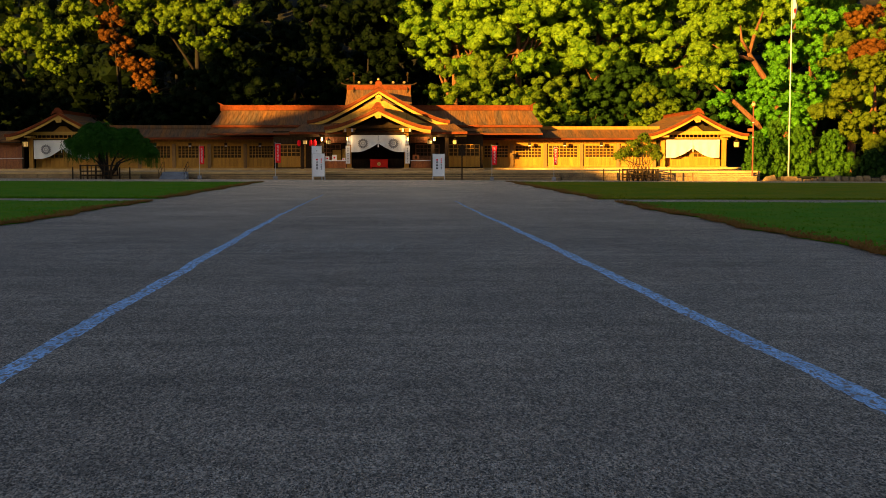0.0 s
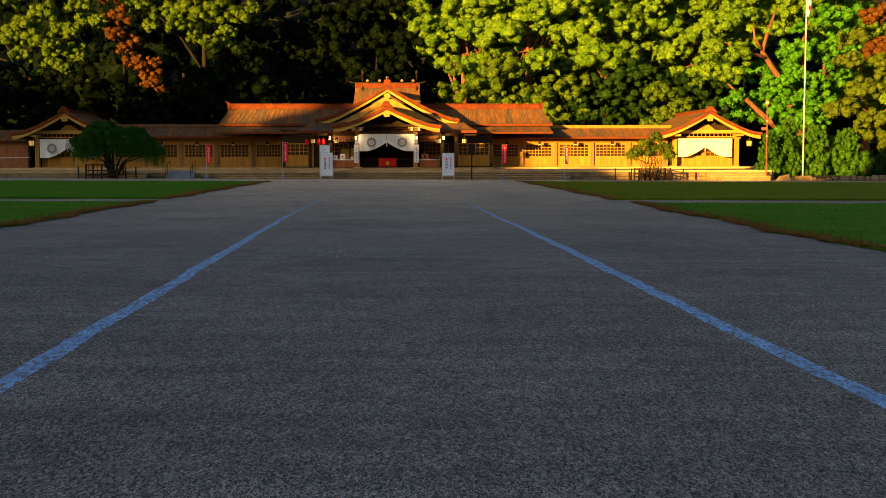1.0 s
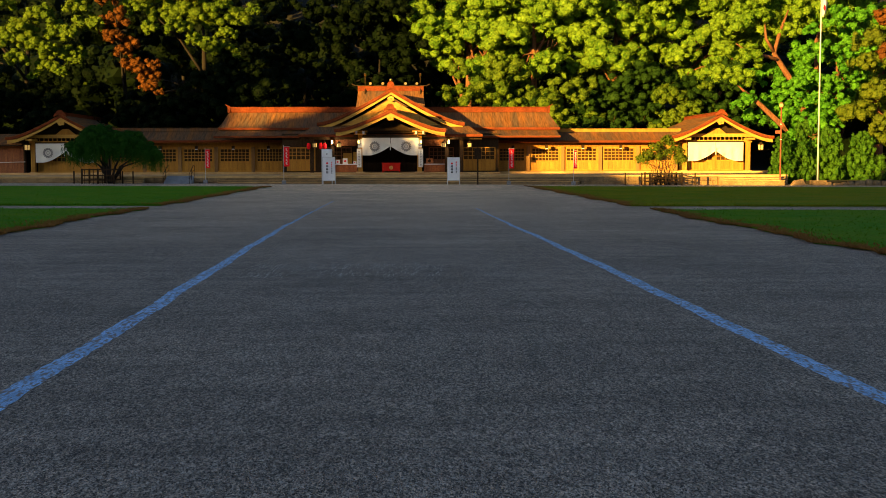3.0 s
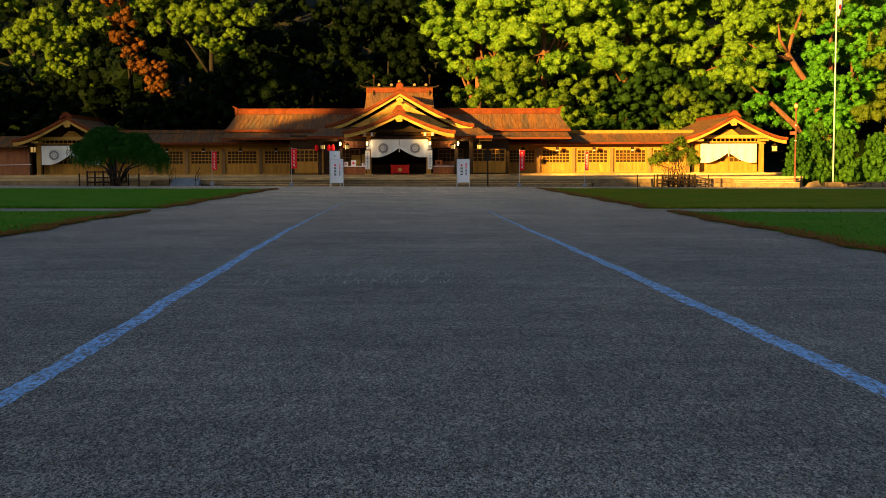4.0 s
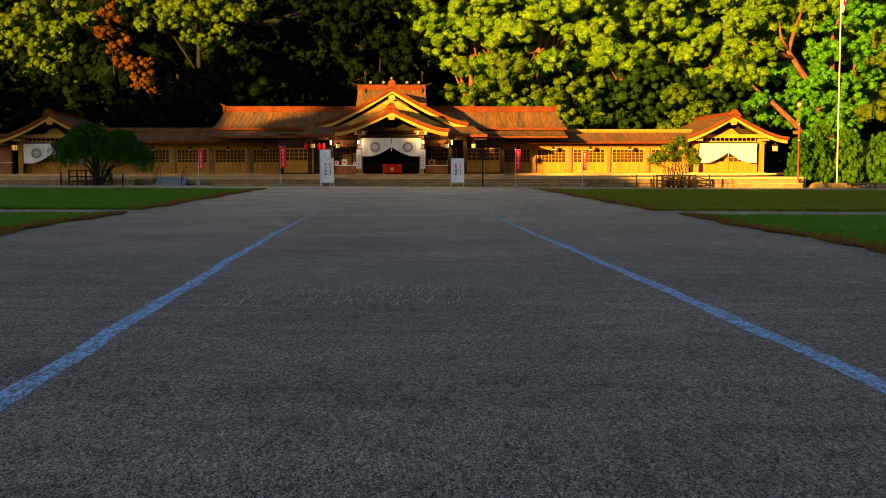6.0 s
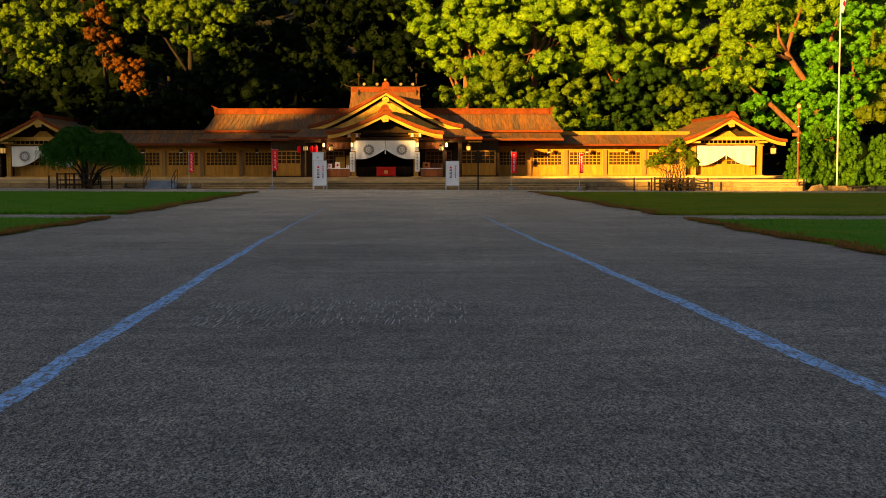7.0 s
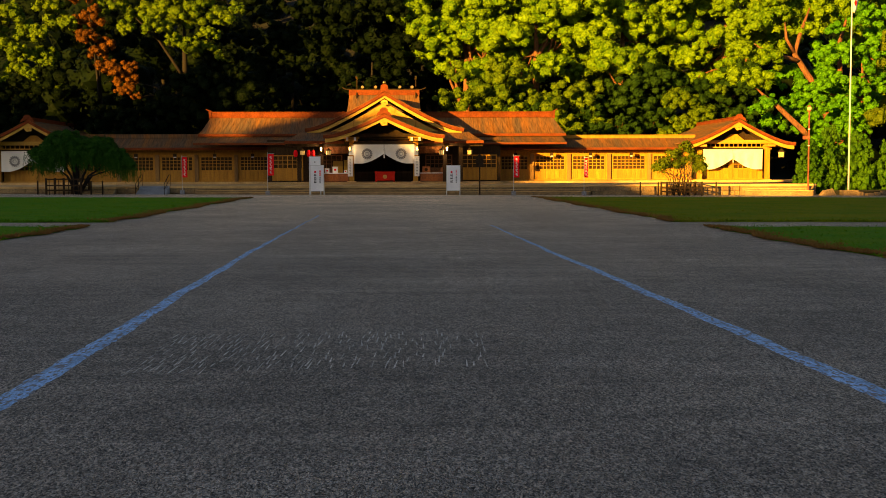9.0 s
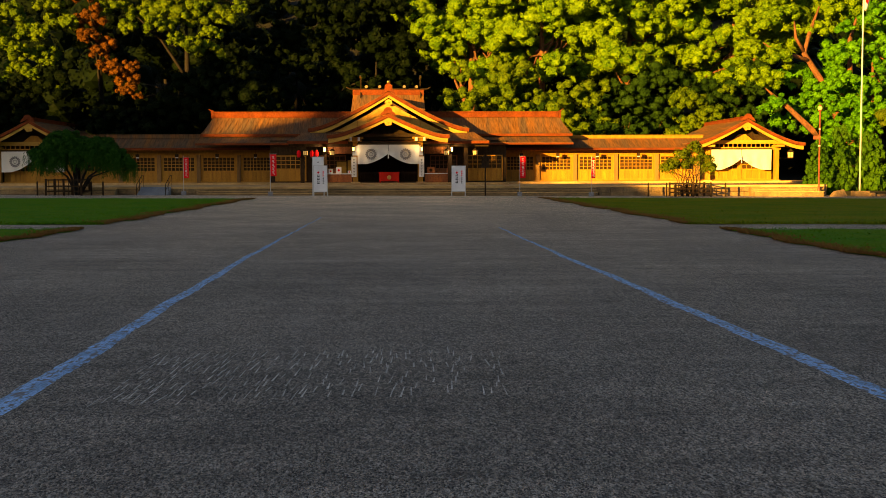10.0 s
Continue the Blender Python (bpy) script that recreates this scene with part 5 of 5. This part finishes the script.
def tall_banner(x, y, z0, z1, w, label):
    g = gz(x, y)
    root = empty("tall_banner", (x, y, g), label, "banner", "red banners along the terrace")
    Shape().tube([(x - w / 2 - 0.02, y, g), (x - w / 2 - 0.02, y, z1 + 0.12)], [0.018, 0.014], 6).put("pole", STEEL, root, "thin white pole")
    Shape().tube([(x - w / 2 - 0.02, y, z1 + 0.03), (x + w / 2 + 0.02, y, z1 + 0.03)], [0.01, 0.01], 5).put("crossbar", STEEL, root)
    Shape().box(x - w / 2 - 0.17, x - w / 2 + 0.13, y - 0.15, y + 0.15, g, g + 0.3).put("base_block", CONCRETE, root, "pale concrete base block")
    s = Shape()
    rings = []
    for i in range(13):
        z = z1 - (z1 - z0) * i / 12
        k = 0.03 * math.sin(i * 0.9 + x)
        rings.append([(x - w / 2, y + k * 0.4, z), (x + w / 2, y + k, z), (x + w / 2, y + k + 0.008, z), (x - w / 2, y + k * 0.4 + 0.008, z)])
    s.loft(rings).put("cloth", RED, root, "red cloth")
    t = Shape()
    rng = random.Random(int(x * 7))
    for i in range(5):
        z = z1 - 0.14 - i * (z1 - z0 - 0.2) / 5
        for dx, dz, ww, hh in ((-0.08, 0, 0.16, 0.03), (-0.02, -0.04, 0.03, 0.15), (-0.08, -0.09, 0.15, 0.025), (0.05, -0.14, 0.03, 0.07)):
            t.box(x + dx, x + dx + ww * rng.uniform(0.7, 1), y - 0.045, y - 0.04, z + dz - hh, z + dz)
    t.put("lettering", CLOTH, root, "white lettering strokes")


tall_banner(-15.2, 94.6, 1.3, 2.75, 0.36, "red cloth banner with white lettering on a thin pole")
tall_banner(-8.85, 92.6, 1.42, 2.92, 0.42, "red cloth banner with white lettering on a thin pole")
tall_banner(8.45, 92.6, 1.22, 2.72, 0.38, "red cloth banner with white lettering on a thin pole")
tall_banner(13.4, 92.6, 1.2, 2.58, 0.26, "narrow red cloth banner turned edge-on to the light")


def offering_box():
    x0, x1, y0, y1 = -1.75, -0.18, 104.3, 105.1
    root = empty("offering_box", (-0.97, 104.7, PZ), "red lacquered offering box with a gilt crest", "offering box")
    Shape().box(x0 + 0.05, x1 - 0.05, y0 + 0.05, y1 - 0.05, PZ + 0.12, PZ + 0.74).put("body", VERMILION, root)
    for x in (x0 + 0.06, x1 - 0.06):
        for y in (y0 + 0.06, y1 - 0.06):
            Shape().box(x - 0.06, x + 0.06, y - 0.06, y + 0.06, PZ, PZ + 0.86).put("corner_post", VERMILION, root)
    Shape().box(x0 - 0.04, x1 + 0.04, y0 - 0.04, y0 + 0.1, PZ + 0.74, PZ + 0.84).box(x0 - 0.04, x1 + 0.04, y1 - 0.1, y1 + 0.04, PZ + 0.74, PZ + 0.84).put("rim", VERMILION, root)
    for i in range(9):
        y = y0 + 0.14 + i * 0.065
        Shape().box(x0, x1, y, y + 0.03, PZ + 0.76, PZ + 0.82).put("slat", RED_WOOD, root)
    Shape().tube([(-0.97, y0 + 0.02, PZ + 0.42), (-0.97, y0 + 0.05, PZ + 0.42)], [0.17, 0.17], 16).put("crest", GOLD, root, "round gilt crest")


offering_box()


def railing(x0, x1, y, label):
    root = empty("hall_railing", ((x0 + x1) / 2, y, PZ), label, "railing", "railings inside the hall")
    n = int((x1 - x0) / 0.14)
    for i in range(n + 1):
        x = x0 + (x1 - x0) * i / n
        Shape().box(x - 0.025, x + 0.025, y - 0.025, y + 0.025, PZ, PZ + 0.75).put("bar", DARK_WOOD, root)
    Shape().box(x0 - 0.05, x1 + 0.05, y - 0.05, y + 0.05, PZ + 0.75, PZ + 0.83).put("rail", DARK_WOOD, root)


railing(-3.3, -1.9, 105.6, "dark wooden railing beside the offering box")
railing(-0.05, 1.2, 105.6, "dark wooden railing beside the offering box")


def counter(x0, x1, y, label, boxes):
    root = empty("amulet_counter", ((x0 + x1) / 2, y, PZ), label, "counter", "counters at the hall front")
    Shape().box(x0, x1, y - 0.45, y + 0.45, PZ + 0.68, PZ + 0.75).put("top", WHITE, root, "white cloth-covered top")
    Shape().box(x0 + 0.05, x1 - 0.05, y - 0.38, y - 0.34, PZ + 0.05, PZ + 0.68).put("front_panel", RED_WOOD, root, "reddish wooden front panel")
    for x in (x0 + 0.06, x1 - 0.06):
        for dy in (-0.38, 0.38):
            Shape().box(x - 0.04, x + 0.04, y + dy - 0.04, y + dy + 0.04, PZ, PZ + 0.68).put("leg", RED_WOOD, root)
    for bx, bw, bh, m, nm, lb in boxes:
        r = empty(nm, (bx, y - 0.1, PZ + 0.75), lb, "box")
        Shape().box(bx - bw / 2, bx + bw / 2, y - 0.25, y + 0.1, PZ + 0.752, PZ + 0.752 + bh).put("body", m, r)
        Shape().tube([(bx, y - 0.262, PZ + 0.75 + bh * 0.5), (bx, y - 0.252, PZ + 0.75 + bh * 0.5)], [bw * 0.22] * 2, 10).put("printed_mark", RED if m is WHITE else DARK_WOOD, r)


counter(-6.05, -3.95, 106.2, "counter with white top beside the hall entrance", [(-5.7, 0.34, 0.36, WHITE, "paper_box", "small white box with a red mark on the counter"), (-5.05, 0.42, 0.5, WHITE, "paper_box", "white box with a red mark on the counter"), (-4.2, 0.25, 0.22, WHITE, "paper_box", "small white box on the counter")])
counter(1.9, 4.4, 106.2, "counter with white top under the lanterns", [(2.4, 0.6, 0.5, RED_WOOD, "wooden_box", "orange-brown wooden box on the counter"), (3.9, 0.5, 0.4, RED_WOOD, "wooden_box", "orange-brown wooden box on the counter")])


def screen_panel(x0, x1, y, z0, z1, label):
    root = empty("folding_screen", ((x0 + x1) / 2, y, z0), label, "screen")
    Shape().box(x0, x1, y, y + 0.04, z0, z1).put("sheet", PALE_WOOD, root)
    Shape().box(x0 - 0.04, x0, y - 0.02, y + 0.06, PZ, z1).box(x1, x1 + 0.04, y - 0.02, y + 0.06, PZ, z1).box(x0, x1, y - 0.02, y + 0.06, z1 - 0.04, z1).put("frame", DARK_WOOD, root)


screen_panel(-5.3, -4.5, 107.6, 1.6, 2.6, "pale boarded folding screen in a dark frame")
screen_panel(-4.4, -3.8, 107.6, 1.6, 2.7, "pale boarded folding screen in a dark frame")


def cloth_strip(x, label):
    root = empty("pillar_banner", (x, 103.5, 2.9), label, "banner", "white banners on the porch pillars")
    rings = [[(x - 0.2, 103.55 + 0.02 * math.sin(i), z), (x + 0.2, 103.55 + 0.03 * math.sin(i * 1.3), z), (x + 0.2, 103.56 + 0.03 * math.sin(i * 1.3), z), (x - 0.2, 103.56 + 0.02 * math.sin(i), z)] for i, z in enumerate([2.9 - 0.16 * k for k in range(11)])]
    Shape().loft(rings).put("cloth", CLOTH, root)
    s = Shape()
    for i in range(6):
        z = 2.7 - i * 0.23
        s.box(x - 0.07, x + 0.07, 103.5, 103.51, z - 0.05, z).box(x - 0.02, x + 0.02, 103.5, 103.51, z - 0.16, z - 0.06)
    tagged(s.put("lettering", CREST, root), kind="stuff")


cloth_strip(-3.72, "white cloth banner with grey lettering on a pillar")
cloth_strip(1.6, "white cloth banner with grey lettering on a pillar")


def paper_lantern(x, y, z, label):
    root = empty("red_paper_lantern", (x, y, z), label, "lantern", "red paper lanterns")
    prof = [(0.08, -0.28), (0.14, -0.2), (0.17, -0.05), (0.17, 0.08), (0.14, 0.2), (0.08, 0.28)]
    Shape().tube([(x, y, z + b) for a, b in prof], [a for a, b in prof], 12).put("shade", RED, root, "red ribbed paper", smooth=True)
    Shape().tube([(x, y, z + 0.28), (x, y, z + 0.33)], [0.11, 0.11], 10).put("top_ring", DARK_WOOD, root)
    Shape().tube([(x, y, z - 0.33), (x, y, z - 0.28)], [0.11, 0.11], 10).put("bottom_ring", DARK_WOOD, root)
    Shape().tube([(x, y, z + 0.33), (x, y, z + 0.95)], [0.01, 0.01], 4).put("cord", DARK_WOOD, root)


for px in (-8.15, -7.1, -6.75):
    paper_lantern(px, 104.8, 3.15, "red paper lantern hung under the porch eave")
for px in (-7.6, -5.5, 3.6, 5.9):
    hanging_lantern(px, 104.6, 3.2, 0.85, "gilt bronze hanging lantern under the porch eave")


def pillar_lamp(x, y, z, power):
    """A small lit bracket lamp on a porch pillar."""
    root = empty("pillar_lamp", (x, y, z), "small lit bracket lamp on a porch pillar", "lamp", "lamps on the porch pillars")
    Shape().tube([(x, y, z - 0.16), (x, y, z + 0.16)], [0.085, 0.1], 8).put("glass", GLOW, root, "warm lit glass")
    Shape().tube([(x, y, z + 0.16), (x, y, z + 0.2), (x, y, z + 0.26)], [0.14, 0.12, 0.03], 8).put("cap", DARK_WOOD, root)
    Shape().tube([(x, y, z - 0.2), (x, y, z - 0.16)], [0.06, 0.11], 8).put("foot", DARK_WOOD, root)
    Shape().box(x - 0.02, x + 0.02, y, y + 0.3, z + 0.17, z + 0.21).put("arm", DARK_WOOD, root)
    bulb = new("lamp_light", bpy.data.lights.new("lamp_light", "POINT"))
    bulb.data.energy, bulb.data.color, bulb.data.shadow_soft_size = power, (1.0, 0.66, 0.30), 0.08
    bulb.location = (x, y - 0.22, z - 0.05)


for px, py, watts in ((-3.75, 103.5, 7), (1.62, 103.5, 7), (-6.1, 104.75, 24), (4.05, 104.75, 24)):
    pillar_lamp(px, py, 3.5, watts)


def notice_board(x, y):
    g = gz(x, y)
    root = empty("notice_post", (x, y, g), "dark wooden notice board with small roof on a post", "notice board")
    Shape().box(x - 0.05, x + 0.05, y - 0.05, y + 0.05, g, 2.75).put("post", DARK_WOOD, root)
    Shape().box(x - 0.26, x + 0.26, y - 0.09, y - 0.052, 1.95, 2.62).put("board", DARK_WOOD, root, "weathered grey board")
    Shape().prism([(x - 0.38, 2.62), (x + 0.38, 2.62), (x, 2.86)], y - 0.2, y + 0.12).put("roof", DARK_WOOD, root)


notice_board(5.85, 92.9)


def stake(x, y, h):
    g = gz(x, y)
    root = empty("wooden_stake", (x, y, g), "weathered wooden stake before the terrace", "stake", "stakes along the terrace")
    Shape().box(x - 0.045, x + 0.045, y - 0.045, y + 0.045, g - 0.05, g + h).put("shaft", DARK_WOOD, root)
    Shape().tube([(x, y, g + h), (x, y, g + h + 0.06)], [0.06, 0.01], 6).put("cap", DARK_WOOD, root)


for px in (-25.2, -21.5, -20.7, 17.4, 22.9, 18.7):
    stake(px, 93.2, 0.92)


def small_tree(x, y, lobes, material, label, name, seed, drop, stems, size=0.13, per=520, girth=1.0):
    """A low garden tree: forked stems, drooping leaf curtains, inside a low wooden frame."""
    rng = random.Random(seed)
    g = gz(x, y)
    root = empty(name, (x, y, g), label, "tree")
    tr = Shape()
    allc, allr = [], []
    for (lx, lz, r, n) in lobes:
        for k in range(n):
            th, q = rng.uniform(0, 6.28), rng.uniform(0.2, 1) ** 0.6
            c = (lx + r * q * math.cos(th), y + r * 0.9 * q * math.sin(th), lz + r * 0.5 * (1 - q * q) - 0.25 * q * q * r + rng.uniform(-0.15, 0.15))
            allc.append(c), allr.append(rng.uniform(0.22, 0.42))
        for st in stems:
            b = Vector((x + st, y + rng.uniform(-0.2, 0.2), g - 0.1))
            m = Vector((x + st * 0.8 + (lx - x) * 0.3, y, g + 1.3))
            tr.tube([b, b.lerp(m, 0.5), m, Vector((lx, y, lz - 0.1)).lerp(m, 0.35), (lx, y, lz)], [girth * k for k in (0.13, 0.1, 0.085, 0.06, 0.03)], 7)
    tr.put("trunk", DARK_BARK, root, smooth=True)
    leaf = clump_leaves(allc, allr, per // 4, size, seed, close=False)
    # hanging shoots
    rg = np.random.default_rng(seed)
    shoots = []
    for c in allc:
        for _ in range(7 if drop > 1 else 3):
            a, b = rg.normal(0, 0.3), rg.normal(0, 0.3)
            ln = rg.uniform(0.3, 1.0) * drop
            for k in range(int(ln / 0.07)):
                p = np.array([c[0] + a + rg.normal(0, 0.02), c[1] + b + rg.normal(0, 0.02), c[2] - 0.1 - k * 0.07])
                t = np.array([rg.normal(0, 0.05), rg.normal(0, 0.03), -0.09])
                w = np.array([rg.choice([-1, 1]) * 0.045, rg.normal(0, 0.02), 0.01])
                shoots.append([p, p + t + w, p + t * 0.7 - w * 0.6])
    quads("crown", np.concatenate([leaf, np.array(shoots)]), material, root)
    return root


def tree_guard(x0, x1, y0, y1, h, label):
    cx, cy = (x0 + x1) / 2, (y0 + y1) / 2
    g = gz(cx, cy)
    root = empty("tree_guard", (cx, cy, g), label, "fence", "guards round the garden trees")
    for x in (x0, cx, x1):
        for y in (y0, y1):
            Shape().box(x - 0.06, x + 0.06, y - 0.06, y + 0.06, g - 0.05, g + h).put("post", DARK_WOOD, root)
    for z in (0.28, h * 0.55, h - 0.08):
        for y in (y0, y1):
            Shape().box(x0, x1, y - 0.03, y + 0.03, g + z - 0.04, g + z + 0.04).put("rail", DARK_WOOD, root)
        for x in (x0, x1):
            Shape().box(x - 0.03, x + 0.03, y0, y1, g + z - 0.041, g + z + 0.039).put("rail", DARK_WOOD, root)
    for i in range(7):
        x = x0 + 0.2 + i * (x1 - x0 - 0.4) / 6
        Shape().box(x - 0.02, x + 0.02, y0 - 0.02, y0 + 0.02, g, g + h * 0.9).put("slat", DARK_WOOD, root)


small_tree(-22.6, 93.6, [(-23.2, 3.75, 1.5, 60), (-24.9, 2.85, 0.9, 30), (-21.2, 3.3, 1.5, 55), (-19.9, 2.75, 0.95, 30), (-22.6, 3.1, 1.7, 60), (-24.0, 3.3, 1.2, 36), (-19.2, 2.3, 0.5, 12)], WILLOWY, "dark green weeping tree beside the terrace", "weeping_tree", 51, 1.3, (0.0, 0.1), 0.13, 900, 0.55)
tree_guard(-24.4, -22.0, 92.5, 94.6, 1.15, "low dark wooden guard round the weeping tree")
small_tree(20.4, 93.6, [(20.6, 3.25, 0.5, 7), (20.0, 2.8, 0.55, 7), (19.2, 2.1, 0.6, 8), (18.7, 1.9, 0.3, 3), (21.4, 2.6, 0.55, 7), (21.8, 1.9, 0.5, 7), (20.6, 2.1, 0.6, 5)], OLIVE, "small sunlit green tree with thin stems", "garden_tree", 52, 0.5, (-0.5, -0.1, 0.3, 0.6), 0.14, 420, 0.28)
tree_guard(19.2, 21.7, 92.6, 94.4, 1.0, "low dark wooden guard round the small tree")


def street_lamp(x, y):
    g = gz(x, y)
    root = empty("street_lamp", (x, y, g), "brown steel lamp post with round glass head", "lamp post")
    Shape().tube([(x, y, g - 0.05), (x, y, g + 0.7), (x, y, g + 0.72), (x, y, 5.95)], [0.11, 0.1, 0.065, 0.055], 10).put("post", RUST_STEEL, root, smooth=True)
    ball(root, (x, y, 6.12), 0.17, PAPER, "globe", "amber glass globe")
    Shape().tube([(x, y, 6.25), (x, y, 6.36)], [0.15, 0.05], 10).put("cap", RUST_STEEL, root)
    Shape().tube([(x, y, 5.9), (x, y, 5.98)], [0.12, 0.16], 10).put("collar", RUST_STEEL, root)
    Shape().box(x - 0.5, x + 0.02, y - 0.14, y - 0.1, 3.9, 4.15).put("plate", RUST_STEEL, root)
    for z in (3.4, 4.6):
        Shape().tube([(x, y, z), (x, y, z + 0.07)], [0.085, 0.085], 10).put("band", STEEL, root)


street_lamp(29.88, 94.0)


def flagpole(x, y):
    root = empty("flagpole", (x, y, 0.0), "tall white flagpole with a limp red and white flag", "flagpole")
    Shape().box(x - 0.5, x + 0.6, y - 0.4, y + 0.4, gz(x, y) - 0.05, 0.2).put("plinth", STONE, root, "stone plinth")
    Shape().tube([(x, y, 0.2), (x, y, 16.0)], [0.07, 0.045], 10).put("pole", STEEL, root, "white painted pole", smooth=True)
    ball(root, (x, y, 16.1), 0.12, GOLD, "finial")
    for half, m, zr in (("upper", CLOTH, (15.5, 13.15)), ("disc", RED, (14.0, 13.55)), ):
        s = Shape()
        rings = []
        for i in range(9):
            z = zr[0] - (zr[0] - zr[1]) * i / 8
            if half == "upper":
                k = 0.14 + 0.28 * math.sin(math.pi * (i / 8) ** 1.3) + 0.03 * math.sin(i * 1.9)
                rings.append([(x + 0.06, y - 0.03, z), (x + 0.06 + k * 0.5, y - 0.14 + 0.03 * math.sin(i), z - 0.05), (x + 0.06 + k, y + 0.02, z - 0.14), (x + 0.06 + k * 0.5, y + 0.09, z - 0.05)])
            else:
                w = 0.10 * math.sin(math.pi * (i + 0.5) / 9)
                rings.append([(x + 0.2 - w, y - 0.165, z), (x + 0.2 + w, y - 0.165, z), (x + 0.2 + w, y - 0.155, z), (x + 0.2 - w, y - 0.155, z)])
        s.loft(rings).put("flag" if half == "upper" else "flag_disc", m, root, "limp white flag cloth" if half == "upper" else "red disc of the flag", smooth=half == "upper")


flagpole(33.1, 94.6)


def bush(x, y, z, r, h, material, label, seed, size=0.16, n=16):
    rng = random.Random(seed)
    root = empty("clipped_bush", (x, y, z), label, "bush", "bushes by the flagpole")
    st = Shape()
    cs, rs = [], []
    for k in range(n):
        u = (k + 0.5) / n
        th = k * 2.4
        q = r * (1 - u * 0.75) * rng.uniform(0.4, 0.8)
        c = (x + q * math.cos(th), y + q * math.sin(th), z + h * u * 0.92)
        cs.append(c), rs.append(max(0.3, r * (0.62 - 0.3 * u)))
        if k % 3 == 0:
            st.tube([(x, y, z - 0.1), (x + 0.2 * math.cos(th), y + 0.2 * math.sin(th), z + h * u * 0.5), c], [0.06, 0.04, 0.015], 5)
    st.put("stems", DARK_BARK, root)
    cs, rs = billow([(*c, r_) for c, r_ in zip(cs, rs)], 13, rng)
    quads("foliage", clump_leaves(cs, rs, 60, size * 0.8, seed, 1.3, rag=2.5), material, root)


bush(31.9, 99.5, 0.0, 1.25, 4.2, HEDGE, "tall mid-green bush beside the gate steps", 61)
bush(33.9, 100.5, -0.1, 1.5, 5.4, HEDGE, "tall mid-green bush behind the flagpole", 62)
bush(36.3, 101, -0.1, 1.7, 4.8, HEDGE, "tall mid-green bush behind the flagpole", 63)
bush(38.9, 100.5, -0.1, 1.8, 4.4, HEDGE, "mid-green bush behind the flagpole", 64)
bush(41.5, 98, -0.2, 1.7, 2.6, DEEP, "dark low bush by the rock border", 65)
bush(44.5, 97.5, -0.2, 1.8, 2.4, DEEP, "dark low bush by the rock border", 66)
bush(47.5, 97.5, -0.2, 1.8, 2.6, DEEP, "dark low bush by the rock border", 67)


def rough_stone(name, x, y, z, sx, sy, sz, seed, parent=None):
    rng = random.Random(seed)
    rings = []
    for j in range(4):
        v = j / 3
        k = (0.85, 1.0, 0.97, 0.7)[j]
        rings.append([(x + sx * 0.5 * k * math.cos(a) * (1.25 if abs(math.cos(a)) < 0.9 else 1) + rng.uniform(-0.04, 0.04), y + sy * 0.5 * k * math.sin(a) * 1.2 + rng.uniform(-0.04, 0.04), z + sz * v + rng.uniform(-0.02, 0.02)) for a in [math.pi / 8 + math.pi / 4 * i for i in range(8)]])
    return Shape().loft(rings).put(name, STONE, parent)


def rock_border():
    root = empty("rock_border", (40, 94.5, -0.2), "low border of rough brown rocks along the lawn", "rock border", kind="structure")
    rng = random.Random(3)
    x = 33.6
    while x < 52:
        w = rng.uniform(0.5, 1.0)
        rough_stone("rock", x + w / 2, 94.4 + rng.uniform(-0.1, 0.1), gz(x, 94) - 0.1, w, 0.6, rng.uniform(0.25, 0.62), int(x * 10), root)
        x += w * 0.95
    soil = Shape().box(33.5, 60, 94.75, 112, -0.6, 0.12)
    tagged(soil.put("planting_bed", FOREST_FLOOR), "dark leaf-littered soil behind the rock border", "bed", kind="structure")


rock_border()
slab = empty("leaning_stone", (31.4, 94.2, -0.15), "orange-lit leaning stone slab by the flagpole", "stone")
Shape().add([(30.7, 94.0, -0.2), (32.0, 94.0, -0.2), (31.9, 94.5, -0.2), (30.8, 94.5, -0.2), (31.1, 94.15, 0.2), (31.75, 94.1, 0.34), (31.8, 94.4, 0.3), (31.1, 94.4, 0.2)],
            [(3, 2, 1, 0), (4, 5, 6, 7), (0, 1, 5, 4), (1, 2, 6, 5), (2, 3, 7, 6), (3, 0, 4, 7)]).put("slab", STONE, slab)

# ---- terrace facing stones ----
def facing(x0, x1, seed):
    rng = random.Random(seed)
    for row, (z0, z1) in enumerate(((-0.25, 0.17), (0.175, 0.525))):
        x = x0 - row * 0.35 + 0.35
        while x < x1 - 0.2:
            w = min(rng.uniform(0.7, 1.25), x1 - x)
            d = rng.uniform(0, 0.035)
            e = 0.02
            s = Shape().loft([[(x + e, FRONT - d, z0 + e), (x + w - e, FRONT - d, z0 + e), (x + w - e, FRONT - d, z1 - e), (x + e, FRONT - d, z1 - e)],
                              [(x + 0.006, FRONT + 0.03, z0), (x + w - 0.006, FRONT + 0.03, z0), (x + w - 0.006, FRONT + 0.03, z1), (x + 0.006, FRONT + 0.03, z1)],
                              [(x + 0.006, FRONT + 0.34, z0), (x + w - 0.006, FRONT + 0.34, z0), (x + w - 0.006, FRONT + 0.34, z1), (x + 0.006, FRONT + 0.34, z1)]])
            s.put("facing_stone", STONE, terrace_ob)
            x += w


facing(-40, -22.3, 1)
facing(-20.2, -18.5, 2)
facing(-16.4, -14.3, 3)
facing(13.9, 25.2, 4)
facing(30.2, 30.9, 5)
